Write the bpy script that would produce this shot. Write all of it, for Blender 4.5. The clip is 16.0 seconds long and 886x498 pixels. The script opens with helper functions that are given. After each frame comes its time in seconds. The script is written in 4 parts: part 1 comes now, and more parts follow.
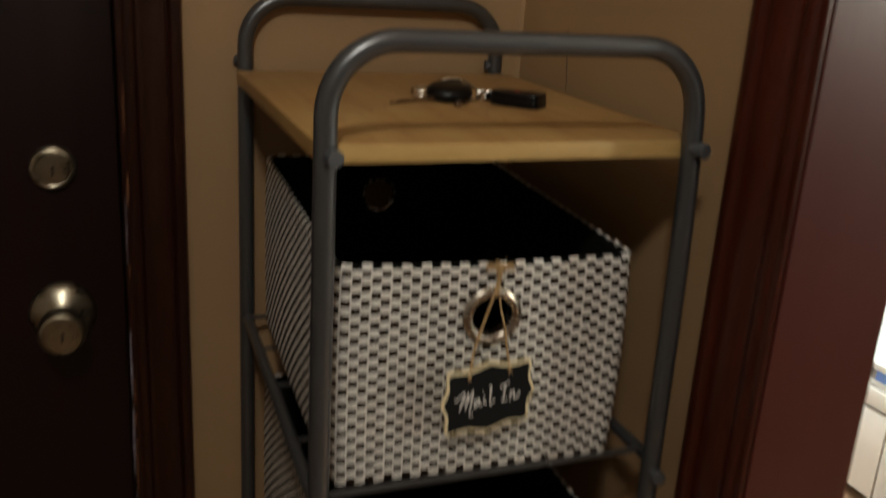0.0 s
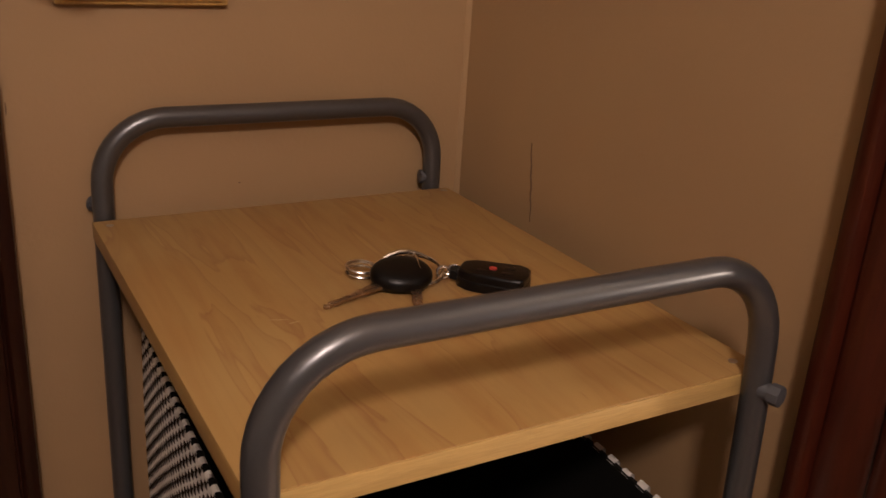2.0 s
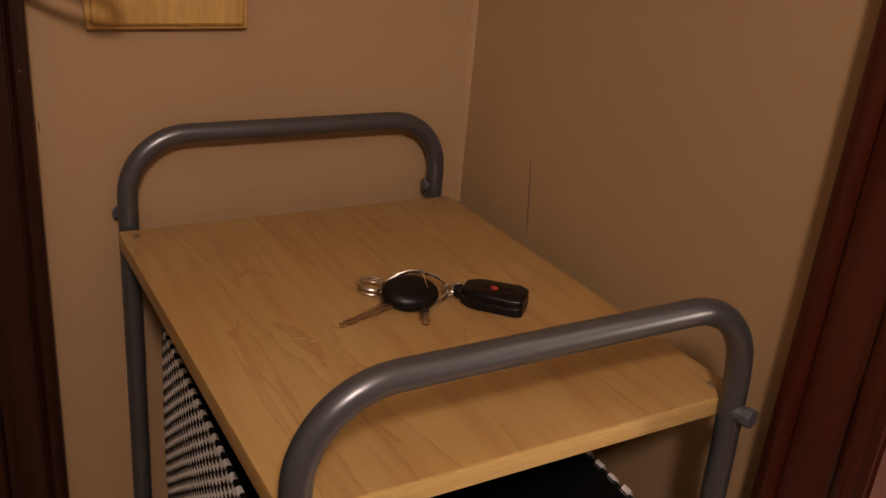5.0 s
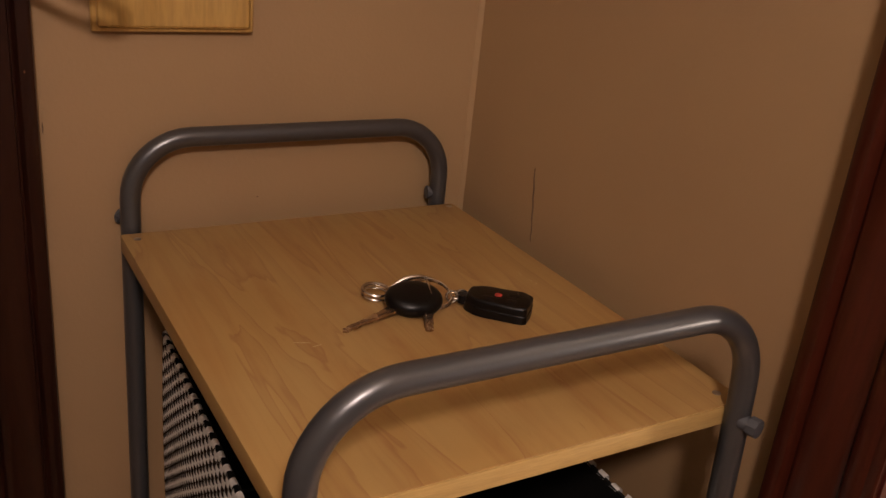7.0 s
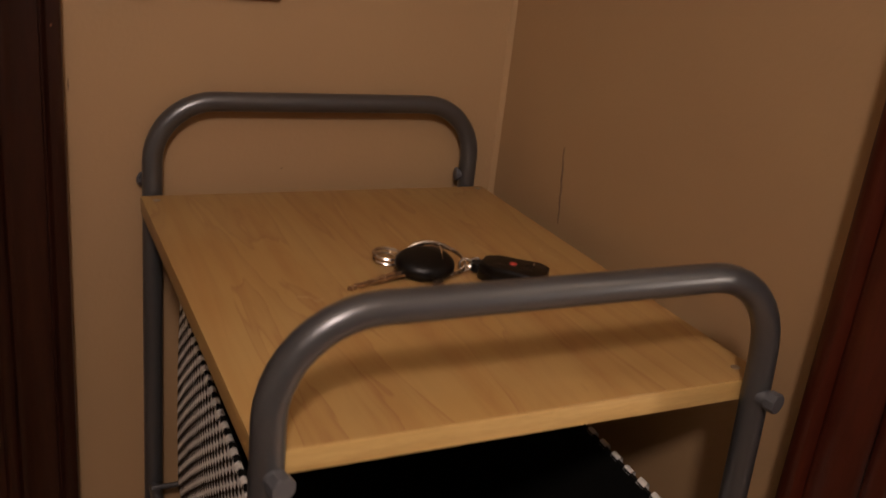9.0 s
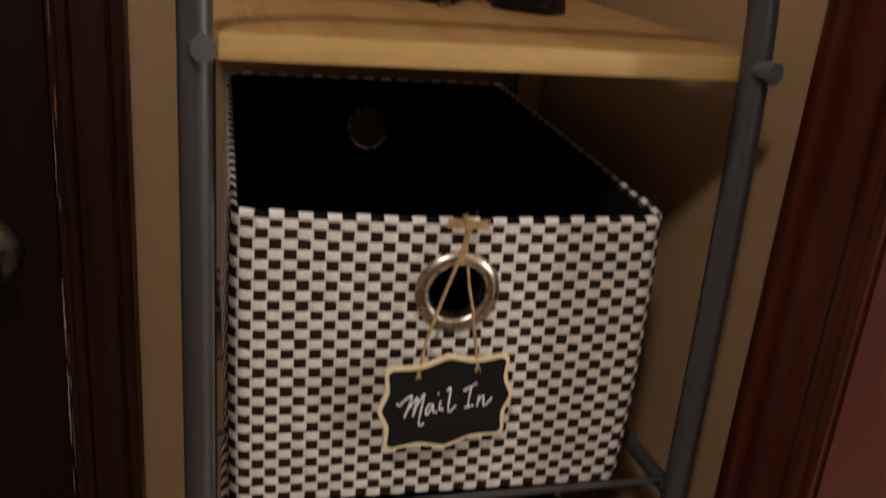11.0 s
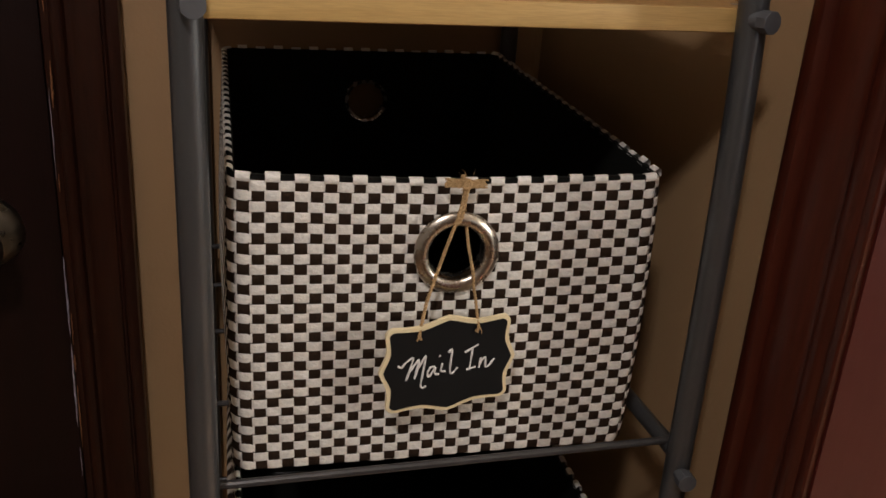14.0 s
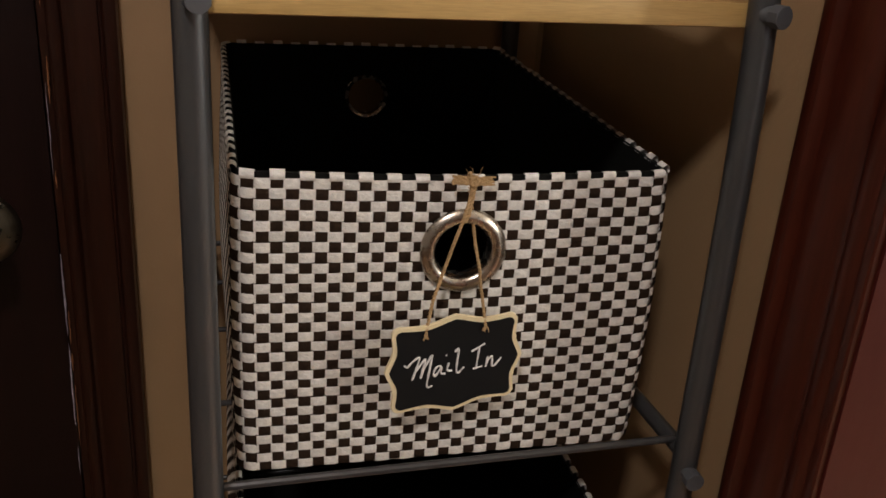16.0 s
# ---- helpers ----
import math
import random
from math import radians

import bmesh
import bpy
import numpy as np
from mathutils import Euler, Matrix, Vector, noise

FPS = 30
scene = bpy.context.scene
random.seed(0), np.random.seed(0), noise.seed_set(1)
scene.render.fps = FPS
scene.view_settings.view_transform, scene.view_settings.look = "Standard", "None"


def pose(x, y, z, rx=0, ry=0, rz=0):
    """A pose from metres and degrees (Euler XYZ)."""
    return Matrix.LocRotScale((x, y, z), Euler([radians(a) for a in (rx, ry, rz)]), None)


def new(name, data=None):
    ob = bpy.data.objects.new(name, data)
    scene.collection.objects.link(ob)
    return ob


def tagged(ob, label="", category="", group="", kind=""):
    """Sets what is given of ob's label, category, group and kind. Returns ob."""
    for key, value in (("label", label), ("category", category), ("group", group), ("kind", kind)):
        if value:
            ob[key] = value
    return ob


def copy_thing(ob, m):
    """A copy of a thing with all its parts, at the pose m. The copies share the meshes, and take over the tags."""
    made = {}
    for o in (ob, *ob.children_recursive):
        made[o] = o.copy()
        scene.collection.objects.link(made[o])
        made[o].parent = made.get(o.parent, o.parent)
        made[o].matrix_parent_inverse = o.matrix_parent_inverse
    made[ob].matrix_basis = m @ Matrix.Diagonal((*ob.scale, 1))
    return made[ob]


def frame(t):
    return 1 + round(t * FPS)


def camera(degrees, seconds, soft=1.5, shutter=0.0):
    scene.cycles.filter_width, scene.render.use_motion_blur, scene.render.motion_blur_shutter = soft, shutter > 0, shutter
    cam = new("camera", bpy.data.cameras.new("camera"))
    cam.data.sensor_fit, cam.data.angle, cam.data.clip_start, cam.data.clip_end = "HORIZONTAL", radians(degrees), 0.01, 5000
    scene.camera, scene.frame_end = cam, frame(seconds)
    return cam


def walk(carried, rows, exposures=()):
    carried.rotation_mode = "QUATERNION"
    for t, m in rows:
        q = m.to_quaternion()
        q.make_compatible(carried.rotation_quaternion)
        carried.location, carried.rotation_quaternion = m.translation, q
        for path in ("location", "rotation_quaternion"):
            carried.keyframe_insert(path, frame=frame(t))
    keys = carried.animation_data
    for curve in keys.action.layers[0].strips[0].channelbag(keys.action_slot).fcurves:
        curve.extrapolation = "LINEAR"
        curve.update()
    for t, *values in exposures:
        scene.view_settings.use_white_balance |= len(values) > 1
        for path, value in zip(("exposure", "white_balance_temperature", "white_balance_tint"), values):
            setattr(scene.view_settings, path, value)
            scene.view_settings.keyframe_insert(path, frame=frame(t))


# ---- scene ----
cam = camera(52.0, 16.0, soft=1.5, shutter=0.8)
# seconds, place, tilt, roll and heading of the hand-held camera
PATH = [
    (0, -0.0259, -0.0216, 1.3258, 72.11, -3.44, -20.79),
    (0.5, -0.0067, 0.1210, 1.3683, 73.08, -3.16, -23.20),
    (1, 0.0010, 0.2161, 1.3854, 73.49, -3.07, -25.72),
    (1.5, 0.0111, 0.2581, 1.4113, 73.37, -3.10, -27.56),
    (2, 0.0239, 0.3034, 1.4525, 69.73, -3.61, -29.56),
    (2.5, 0.0271, 0.3094, 1.4826, 68.41, -3.34, -29.99),
    (3, 0.0182, 0.3100, 1.5093, 67.85, -4.02, -30.14),
    (3.5, 0.0084, 0.3041, 1.5097, 67.35, -4.94, -30.14),
    (4, 0.0003, 0.2886, 1.5145, 67.01, -4.85, -30.00),
    (6.5, -0.0178, 0.2812, 1.5224, 67.64, -5.29, -29.76),
    (7, -0.0155, 0.2869, 1.5139, 67.87, -5.57, -29.84),
    (7.5, -0.0094, 0.2878, 1.5155, 67.69, -5.53, -29.86),
    (8, -0.0105, 0.2892, 1.5116, 68.00, -5.37, -30.04),
    (10.5, 0.1265, 0.1764, 1.3023, 71.00, -6.12, -15.10),
    (11, 0.1382, 0.1548, 1.2551, 68.98, -4.90, -14.97),
    (11.5, 0.1344, 0.1539, 1.2358, 68.35, -4.19, -15.89),
    (12, 0.1435, 0.1586, 1.2332, 68.15, -4.28, -15.38),
    (12.5, 0.1447, 0.1596, 1.2331, 68.39, -4.04, -15.03),
    (13, 0.1413, 0.1627, 1.2322, 68.21, -4.21, -15.76),
    (13.5, 0.1405, 0.1582, 1.2337, 68.34, -3.91, -15.86),
    (14, 0.1426, 0.1503, 1.2380, 68.19, -3.62, -15.14),
    (14.5, 0.1330, 0.1533, 1.2384, 67.97, -3.85, -15.80),
    (15, 0.1364, 0.1538, 1.2383, 68.01, -3.83, -15.59),
    (15.5, 0.1408, 0.1556, 1.2393, 67.92, -3.64, -15.36),
    (16, 0.1365, 0.1603, 1.2366, 67.88, -3.68, -15.57),
]
EXPOSURES = [(0.0, -0.08, 5420, -7), (0.5, -0.06, 5560, -3), (1.0, 0.12, 5950, 6), (1.5, 0.36, 6280, 17), (2.5, 0.46, 6280, 17), (4.0, 0.46, 6280, 17), (6.5, 0.41, 6280, 17), (8.0, 0.41, 6280, 17), (10.5, 0.18, 5640, 6), (12.0, 0.30, 5330, 2), (16.0, 0.32, 5330, 2)]
walk(cam, [(t, pose(x, y, z, rx, ry, rz)) for t, x, y, z, rx, ry, rz in PATH], EXPOSURES)

# ---- plan: metres ----
YW, XW = 1.136, 0.535          # faces of the wall behind the cart and of the wall beside it
CEIL = 2.42
LEFT, REAR = -2.6, -3.4       # the rest of the entrance hall, unseen and sized for its bounce light
WALL = 0.120
DOOR_X0, DOOR_X1, DOOR_TOP = -0.86, 0.007, 2.04
OPEN_Y0, OPEN_Y1, OPEN_TOP = -0.26, 0.566, 2.04

# ---- light ----
world = bpy.data.worlds.new("world")
scene.world = world
world.use_nodes = True
world.node_tree.nodes["Background"].inputs[0].default_value = (1.0, 0.8, 0.6, 1)
world.node_tree.nodes["Background"].inputs[1].default_value = 0.01

LAMP = (-0.15, -0.20, 2.08)   # the bare bulb that hangs in the hall


def bulb(name, x, y, z, watts, colour, radius):
    data = bpy.data.lights.new(name, "POINT")
    data.energy, data.color, data.shadow_soft_size = watts, colour, radius
    ob = new(name, data)
    ob.location = (x, y, z)
    return ob


bulb("hall_bulb", *LAMP, 26.5, (1.0, 0.79, 0.66), 0.065)
bulb("next_room_bulb", 1.9, 1.3, 2.1, 225.0, (1.0, 0.92, 0.86), 0.10)
bulb("next_room_low_lamp", 1.75, -0.37, 1.36, 29.0, (1.0, 0.79, 0.60), 0.05)   # shines through the cased opening


# ---- materials ----
def material(name, colour, rough=0.5, metal=0.0, second=None, scale=8.0, stretch=(1, 1, 1), mix=0.5, bump=0.0, bump_scale=60.0,
             coat=0.0, rough_var=0.1, fine=None, island=0.0, detail=4.0):
    m = bpy.data.materials.new(name)
    m.use_nodes = True
    nt = m.node_tree
    n, l = nt.nodes, nt.links
    b = n["Principled BSDF"]
    b.inputs["Roughness"].default_value, b.inputs["Metallic"].default_value = rough, metal
    if coat:
        b.inputs["Coat Weight"].default_value, b.inputs["Coat Roughness"].default_value = coat, 0.18
    tc, mp = n.new("ShaderNodeTexCoord"), n.new("ShaderNodeMapping")
    mp.inputs["Scale"].default_value = stretch
    l.new(tc.outputs["Object"], mp.inputs["Vector"])
    big, small = n.new("ShaderNodeTexNoise"), n.new("ShaderNodeTexNoise")
    big.inputs["Scale"].default_value, big.inputs["Detail"].default_value = scale, detail
    small.inputs["Scale"].default_value, small.inputs["Detail"].default_value = bump_scale, 3
    l.new(mp.outputs[0], big.inputs["Vector"])
    l.new(mp.outputs[0], small.inputs["Vector"])
    ramp = n.new("ShaderNodeValToRGB")
    second = second or tuple(c * 0.8 for c in colour)
    ramp.color_ramp.elements[0].position, ramp.color_ramp.elements[1].position = 0.5 - 0.5 * mix, 0.5 + 0.5 * mix
    ramp.color_ramp.elements[0].color, ramp.color_ramp.elements[1].color = (*second, 1), (*colour, 1)
    l.new(big.outputs[0], ramp.inputs[0])
    out = ramp.outputs[0]
    if fine:
        mx, r2 = n.new("ShaderNodeMix"), n.new("ShaderNodeValToRGB")
        mx.data_type, mx.blend_type = "RGBA", "MULTIPLY"
        mx.inputs[0].default_value = 1.0
        r2.color_ramp.elements[0].position, r2.color_ramp.elements[1].position = 0.35, 0.6
        r2.color_ramp.elements[0].color, r2.color_ramp.elements[1].color = (fine, fine, fine, 1), (1, 1, 1, 1)
        l.new(small.outputs[0], r2.inputs[0])
        l.new(out, mx.inputs[6])
        l.new(r2.outputs[0], mx.inputs[7])
        out = mx.outputs[2]
    if island:
        info, mr, mx = n.new("ShaderNodeObjectInfo"), n.new("ShaderNodeMapRange"), n.new("ShaderNodeMix")
        mr.inputs[3].default_value, mr.inputs[4].default_value = 1 - island, 1.0
        mx.data_type, mx.blend_type = "RGBA", "MULTIPLY"
        mx.inputs[0].default_value = 1.0
        l.new(info.outputs["Random"], mr.inputs[0])
        l.new(out, mx.inputs[6])
        l.new(mr.outputs[0], mx.inputs[7])
        out = mx.outputs[2]
    l.new(out, b.inputs["Base Color"])
    if rough_var:
        mr = n.new("ShaderNodeMapRange")
        mr.inputs[3].default_value, mr.inputs[4].default_value = max(0.03, rough - rough_var), min(1, rough + rough_var)
        l.new(big.outputs[0], mr.inputs[0])
        l.new(mr.outputs[0], b.inputs["Roughness"])
    if bump:
        bp = n.new("ShaderNodeBump")
        bp.inputs["Strength"].default_value, bp.inputs["Distance"].default_value = bump, 0.002
        l.new(small.outputs[0], bp.inputs["Height"])
        l.new(bp.outputs[0], b.inputs["Normal"])
    return m


def maple():
    """Maple laminate with long grain along the shelf's depth and a few arched figures."""
    m = bpy.data.materials.new("maple_laminate")
    m.use_nodes = True
    nt = m.node_tree
    n, l = nt.nodes, nt.links
    b = n["Principled BSDF"]
    b.inputs["Roughness"].default_value = 0.42
    tc, mp, mp2 = n.new("ShaderNodeTexCoord"), n.new("ShaderNodeMapping"), n.new("ShaderNodeMapping")
    mp.inputs["Scale"].default_value = (6.2, 0.95, 6.2)
    mp2.inputs["Scale"].default_value = (160, 4, 160)
    l.new(tc.outputs["Object"], mp.inputs[0])
    l.new(tc.outputs["Object"], mp2.inputs[0])
    figure = n.new("ShaderNodeTexNoise")
    figure.inputs["Scale"].default_value, figure.inputs["Detail"].default_value, figure.inputs["Distortion"].default_value = 1.6, 4.0, 0.8
    l.new(mp.outputs[0], figure.inputs["Vector"])
    mul, frac = n.new("ShaderNodeMath"), n.new("ShaderNodeMath")
    mul.operation, mul.inputs[1].default_value = "MULTIPLY", 7.5
    frac.operation = "FRACT"
    l.new(figure.outputs[0], mul.inputs[0])
    l.new(mul.outputs[0], frac.inputs[0])
    lines = n.new("ShaderNodeValToRGB")
    e = lines.color_ramp.elements
    e[0].position, e[0].color = 0.0, (0.94, 0.94, 0.94, 1)
    e[1].position, e[1].color = 0.04, (0.34, 0.34, 0.34, 1)
    for at, v in ((0.12, 0.70), (0.24, 0.82), (0.30, 0.66), (0.38, 0.82), (0.58, 0.92), (0.64, 0.80), (0.72, 0.93), (0.97, 0.97)):
        x = e.new(at)
        x.color = (v, v, v, 1)
    l.new(frac.outputs[0], lines.inputs[0])
    fibre = n.new("ShaderNodeTexNoise")
    fibre.inputs["Scale"].default_value, fibre.inputs["Detail"].default_value = 1.0, 3
    l.new(mp2.outputs[0], fibre.inputs["Vector"])
    mix = n.new("ShaderNodeMix")
    mix.data_type = "RGBA"
    mix.inputs[6].default_value, mix.inputs[7].default_value = (0.290, 0.144, 0.053, 1), (0.415, 0.270, 0.097, 1)
    l.new(lines.outputs[0], mix.inputs[0])
    mul2, mr = n.new("ShaderNodeMix"), n.new("ShaderNodeMapRange")
    mul2.data_type, mul2.blend_type = "RGBA", "MULTIPLY"
    mul2.inputs[0].default_value = 1.0
    mr.inputs[3].default_value, mr.inputs[4].default_value = 0.91, 1.05
    l.new(fibre.outputs[0], mr.inputs[0])
    l.new(mix.outputs[2], mul2.inputs[6])
    l.new(mr.outputs[0], mul2.inputs[7])
    mp3, streak, r3, mul3 = n.new("ShaderNodeMapping"), n.new("ShaderNodeTexNoise"), n.new("ShaderNodeValToRGB"), n.new("ShaderNodeMix")
    mp3.inputs["Scale"].default_value = (44, 2.0, 44)
    streak.inputs["Scale"].default_value, streak.inputs["Detail"].default_value, streak.inputs["Distortion"].default_value = 1.0, 5.0, 0.8
    r3.color_ramp.elements[0].position, r3.color_ramp.elements[0].color = 0.36, (0.72, 0.50, 0.38, 1)
    r3.color_ramp.elements[1].position, r3.color_ramp.elements[1].color = 0.50, (1, 1, 1, 1)
    mul3.data_type, mul3.blend_type = "RGBA", "MULTIPLY"
    mul3.inputs[0].default_value = 0.32
    l.new(tc.outputs["Object"], mp3.inputs[0])
    l.new(mp3.outputs[0], streak.inputs["Vector"])
    l.new(streak.outputs[0], r3.inputs[0])
    l.new(mul2.outputs[2], mul3.inputs[6])
    l.new(r3.outputs[0], mul3.inputs[7])
    patch, r4, mul4 = n.new("ShaderNodeTexNoise"), n.new("ShaderNodeValToRGB"), n.new("ShaderNodeMix")
    patch.inputs["Scale"].default_value, patch.inputs["Detail"].default_value = 7.0, 3.0
    r4.color_ramp.elements[0].position, r4.color_ramp.elements[0].color = 0.36, (0.96, 0.90, 0.82, 1)
    r4.color_ramp.elements[1].position, r4.color_ramp.elements[1].color = 0.62, (1, 1, 1, 1)
    mul4.data_type, mul4.blend_type = "RGBA", "MULTIPLY"
    mul4.inputs[0].default_value = 1.0
    l.new(tc.outputs["Object"], patch.inputs["Vector"])
    l.new(patch.outputs[0], r4.inputs[0])
    l.new(mul3.outputs[2], mul4.inputs[6])
    l.new(r4.outputs[0], mul4.inputs[7])
    l.new(mul4.outputs[2], b.inputs["Base Color"])
    return m


PAINT = material("tan_wall_paint", (0.388, 0.257, 0.126), 0.62, second=(0.338, 0.213, 0.108), scale=2.5, bump=0.12, bump_scale=220, rough_var=0.08)
# pale only so that the unseen hall walls bounce fill onto the cart
FILL_WALL_PAINT = material("pale_fill_wall", (0.60, 0.53, 0.43), 0.7, second=(0.54, 0.47, 0.38), scale=2.5, bump=0.1, bump_scale=220)
CEIL_PAINT = material("ceiling_paint", (0.72, 0.66, 0.56), 0.9, scale=3, bump=0.1)
MAHOGANY = material("mahogany_trim", (0.066, 0.0122, 0.0046), 0.32, second=(0.032, 0.0058, 0.0025), scale=9, stretch=(3, 3, 0.3), mix=0.8,
                    bump=0.10, bump_scale=90, coat=0.16, fine=0.78)
DOOR_TRIM = material("dark_stained_trim", (0.038, 0.0098, 0.0030), 0.36, second=(0.012, 0.0028, 0.0013), scale=9, stretch=(3, 3, 0.3), mix=0.8, bump=0.10, bump_scale=90, coat=0.05, fine=0.75)
DOOR_WOOD = material("dark_door_wood", (0.0125, 0.0028, 0.0018), 0.45, second=(0.006, 0.0015, 0.001), scale=10, stretch=(4, 4, 0.3), mix=0.6, bump=0.1, bump_scale=90, coat=0.03)
JAMB_RED = material("red_stained_jamb", (0.066, 0.0118, 0.0086), 0.36, second=(0.053, 0.0090, 0.0066), scale=5, stretch=(2, 2, 0.4), bump=0.08, coat=0.12)
WORN = material("worn_bare_wood", (0.32, 0.15, 0.06), 0.5, second=(0.16, 0.06, 0.025), scale=60, mix=0.6)
# bluish grey for the highlight painted on the door edge
GLINT_EDGE = material("painted_edge_glint", (0.50, 0.47, 0.58), 0.25, second=(0.20, 0.17, 0.20), scale=90, mix=0.5)
FLOOR = material("brown_floor_tile", (0.22, 0.13, 0.07), 0.5, second=(0.15, 0.085, 0.045), scale=6)
TUBE = material("grey_powder_coat", (0.116, 0.118, 0.122), 0.31, metal=0.66, second=(0.106, 0.108, 0.112), scale=12, mix=1.0, rough_var=0.02)
PLASTIC = material("dark_grey_plastic", (0.075, 0.078, 0.085), 0.5, second=(0.06, 0.06, 0.066), scale=40)
WIRE = material("grey_wire", (0.062, 0.059, 0.060), 0.4, metal=0.4, scale=40)
MAPLE = maple()
MAPLE_EDGE = material("maple_edge_band", (0.56, 0.38, 0.14), 0.45, second=(0.45, 0.29, 0.095), scale=5, stretch=(2, 2, 40), bump_scale=40, fine=0.88)
SCREW = material("steel_screw", (0.50, 0.46, 0.42), 0.45, metal=1.0, scale=80)
WHITE_RIBBON = material("white_paper_ribbon", (0.90, 0.88, 0.85), 0.55, second=(0.74, 0.70, 0.62), scale=70, stretch=(1, 1, 1.6), mix=0.7, bump=0.35, bump_scale=260,
                        fine=0.86, island=0.07)
BLACK_RIBBON = material("black_paper_ribbon", (0.027, 0.0155, 0.0085), 0.95, second=(0.016, 0.009, 0.005), scale=200, bump=0.3, bump_scale=300)
LINING = material("black_lining_cloth", (0.010, 0.010, 0.0085), 0.9, scale=200, bump=0.2, bump_scale=700, rough_var=0.02)
NICKEL = material("brushed_nickel", (0.60, 0.54, 0.46), 0.27, metal=1.0, second=(0.50, 0.45, 0.38), scale=120, rough_var=0.06)
CHROME = material("chrome", (0.76, 0.72, 0.66), 0.20, metal=1.0, scale=60, rough_var=0.04)
AGED_BRASS = material("aged_nickel_lock", (0.44, 0.40, 0.31), 0.30, metal=1.0, second=(0.30, 0.27, 0.2), scale=60)
KEY_METAL = material("key_metal", (0.54, 0.40, 0.27), 0.26, metal=0.9, second=(0.30, 0.21, 0.13), scale=90)
FOB = material("black_fob_plastic", (0.004, 0.0035, 0.0035), 0.32, scale=70, bump=0.1, bump_scale=600, rough_var=0.06)
RED_BUTTON = material("red_button", (0.42, 0.045, 0.035), 0.4, scale=90)
TWINE = material("jute_twine", (0.50, 0.34, 0.16), 0.85, second=(0.33, 0.21, 0.09), scale=400, mix=0.6, bump=0.5, bump_scale=900)
SLATE = material("chalkboard_black", (0.0085, 0.0085, 0.0090), 0.8, second=(0.0060, 0.0060, 0.0065), scale=40)
CREAM = material("cream_wood_edge", (0.88, 0.77, 0.50), 0.55, second=(0.80, 0.67, 0.40), scale=50, bump=0.1)
CHALK = material("white_chalk_ink", (0.86, 0.83, 0.80), 0.85, scale=300)
PINE = material("honey_pine", (0.58, 0.37, 0.11), 0.40, second=(0.46, 0.27, 0.07), scale=6, stretch=(5, 5, 0.6), mix=0.55, coat=0.3, fine=0.85)
HOOK = material("black_hook_metal", (0.03, 0.028, 0.026), 0.35, metal=0.7, scale=50)
DARK_HOLE = material("keyway_black", (0.01, 0.009, 0.008), 0.7, scale=50)
GREY_WALL = material("grey_far_wall", (0.60, 0.60, 0.60), 0.8, scale=3)
WHITE_LAC = material("white_lacquer", (0.80, 0.77, 0.72), 0.35, second=(0.74, 0.71, 0.66), scale=5)
BLUE_CARD = material("blue_card", (0.22, 0.34, 0.78), 0.6, scale=20)
PALE_SCUFF = material("pale_scuff", (0.52, 0.40, 0.22), 0.6, second=(0.44, 0.31, 0.14), scale=300, mix=0.6)
CRACK = material("bare_plaster_groove", (0.15, 0.09, 0.05), 0.9, scale=60)


# cloth, paper and matt plastic give less of a sheen than varnish
for dull, level in ((FOB, 0.25), (SLATE, 0.2), (LINING, 0.15), (BLACK_RIBBON, 0.15), (PAINT, 0.35), (MAHOGANY, 0.35), (JAMB_RED, 0.28), (DOOR_WOOD, 0.3), (DOOR_TRIM, 0.35)):
    dull.node_tree.nodes["Principled BSDF"].inputs["Specular IOR Level"].default_value = level


# ---- mesh helpers ----
def link(name, bm, mat, parent=None, label="", smooth=True, angle=35):
    me = bpy.data.meshes.new(name)
    bmesh.ops.recalc_face_normals(bm, faces=bm.faces)
    bm.to_mesh(me)
    bm.free()
    me.materials.append(mat)
    ob = new(name, me)
    if smooth:
        for p in me.polygons:
            p.use_smooth = True
        me.set_sharp_from_angle(angle=radians(angle))
    if parent:
        ob.parent = parent
    if label:
        ob["label"] = label
    return ob


def part(name, bm, mat, parent, label="", **k):
    return link(name, bm, mat, parent, label, **k)


def empty(name, m=None):
    ob = new(name)
    ob.empty_display_size = 0.05
    if m:
        ob.matrix_world = m
    return ob


def box(bm, x0, x1, y0, y1, z0, z1, bevel=0.0, seg=2):
    r = bmesh.ops.create_cube(bm, size=1, matrix=Matrix.Translation(((x0 + x1) / 2, (y0 + y1) / 2, (z0 + z1) / 2)) @ Matrix.Diagonal((x1 - x0, y1 - y0, z1 - z0, 1)))
    if bevel:
        es = {e for v in r["verts"] for e in v.link_edges}
        bmesh.ops.bevel(bm, geom=list(es), offset=bevel, segments=seg, affect="EDGES", profile=0.6)
    return bm


def boxed(*a, **k):
    return box(bmesh.new(), *a, **k)


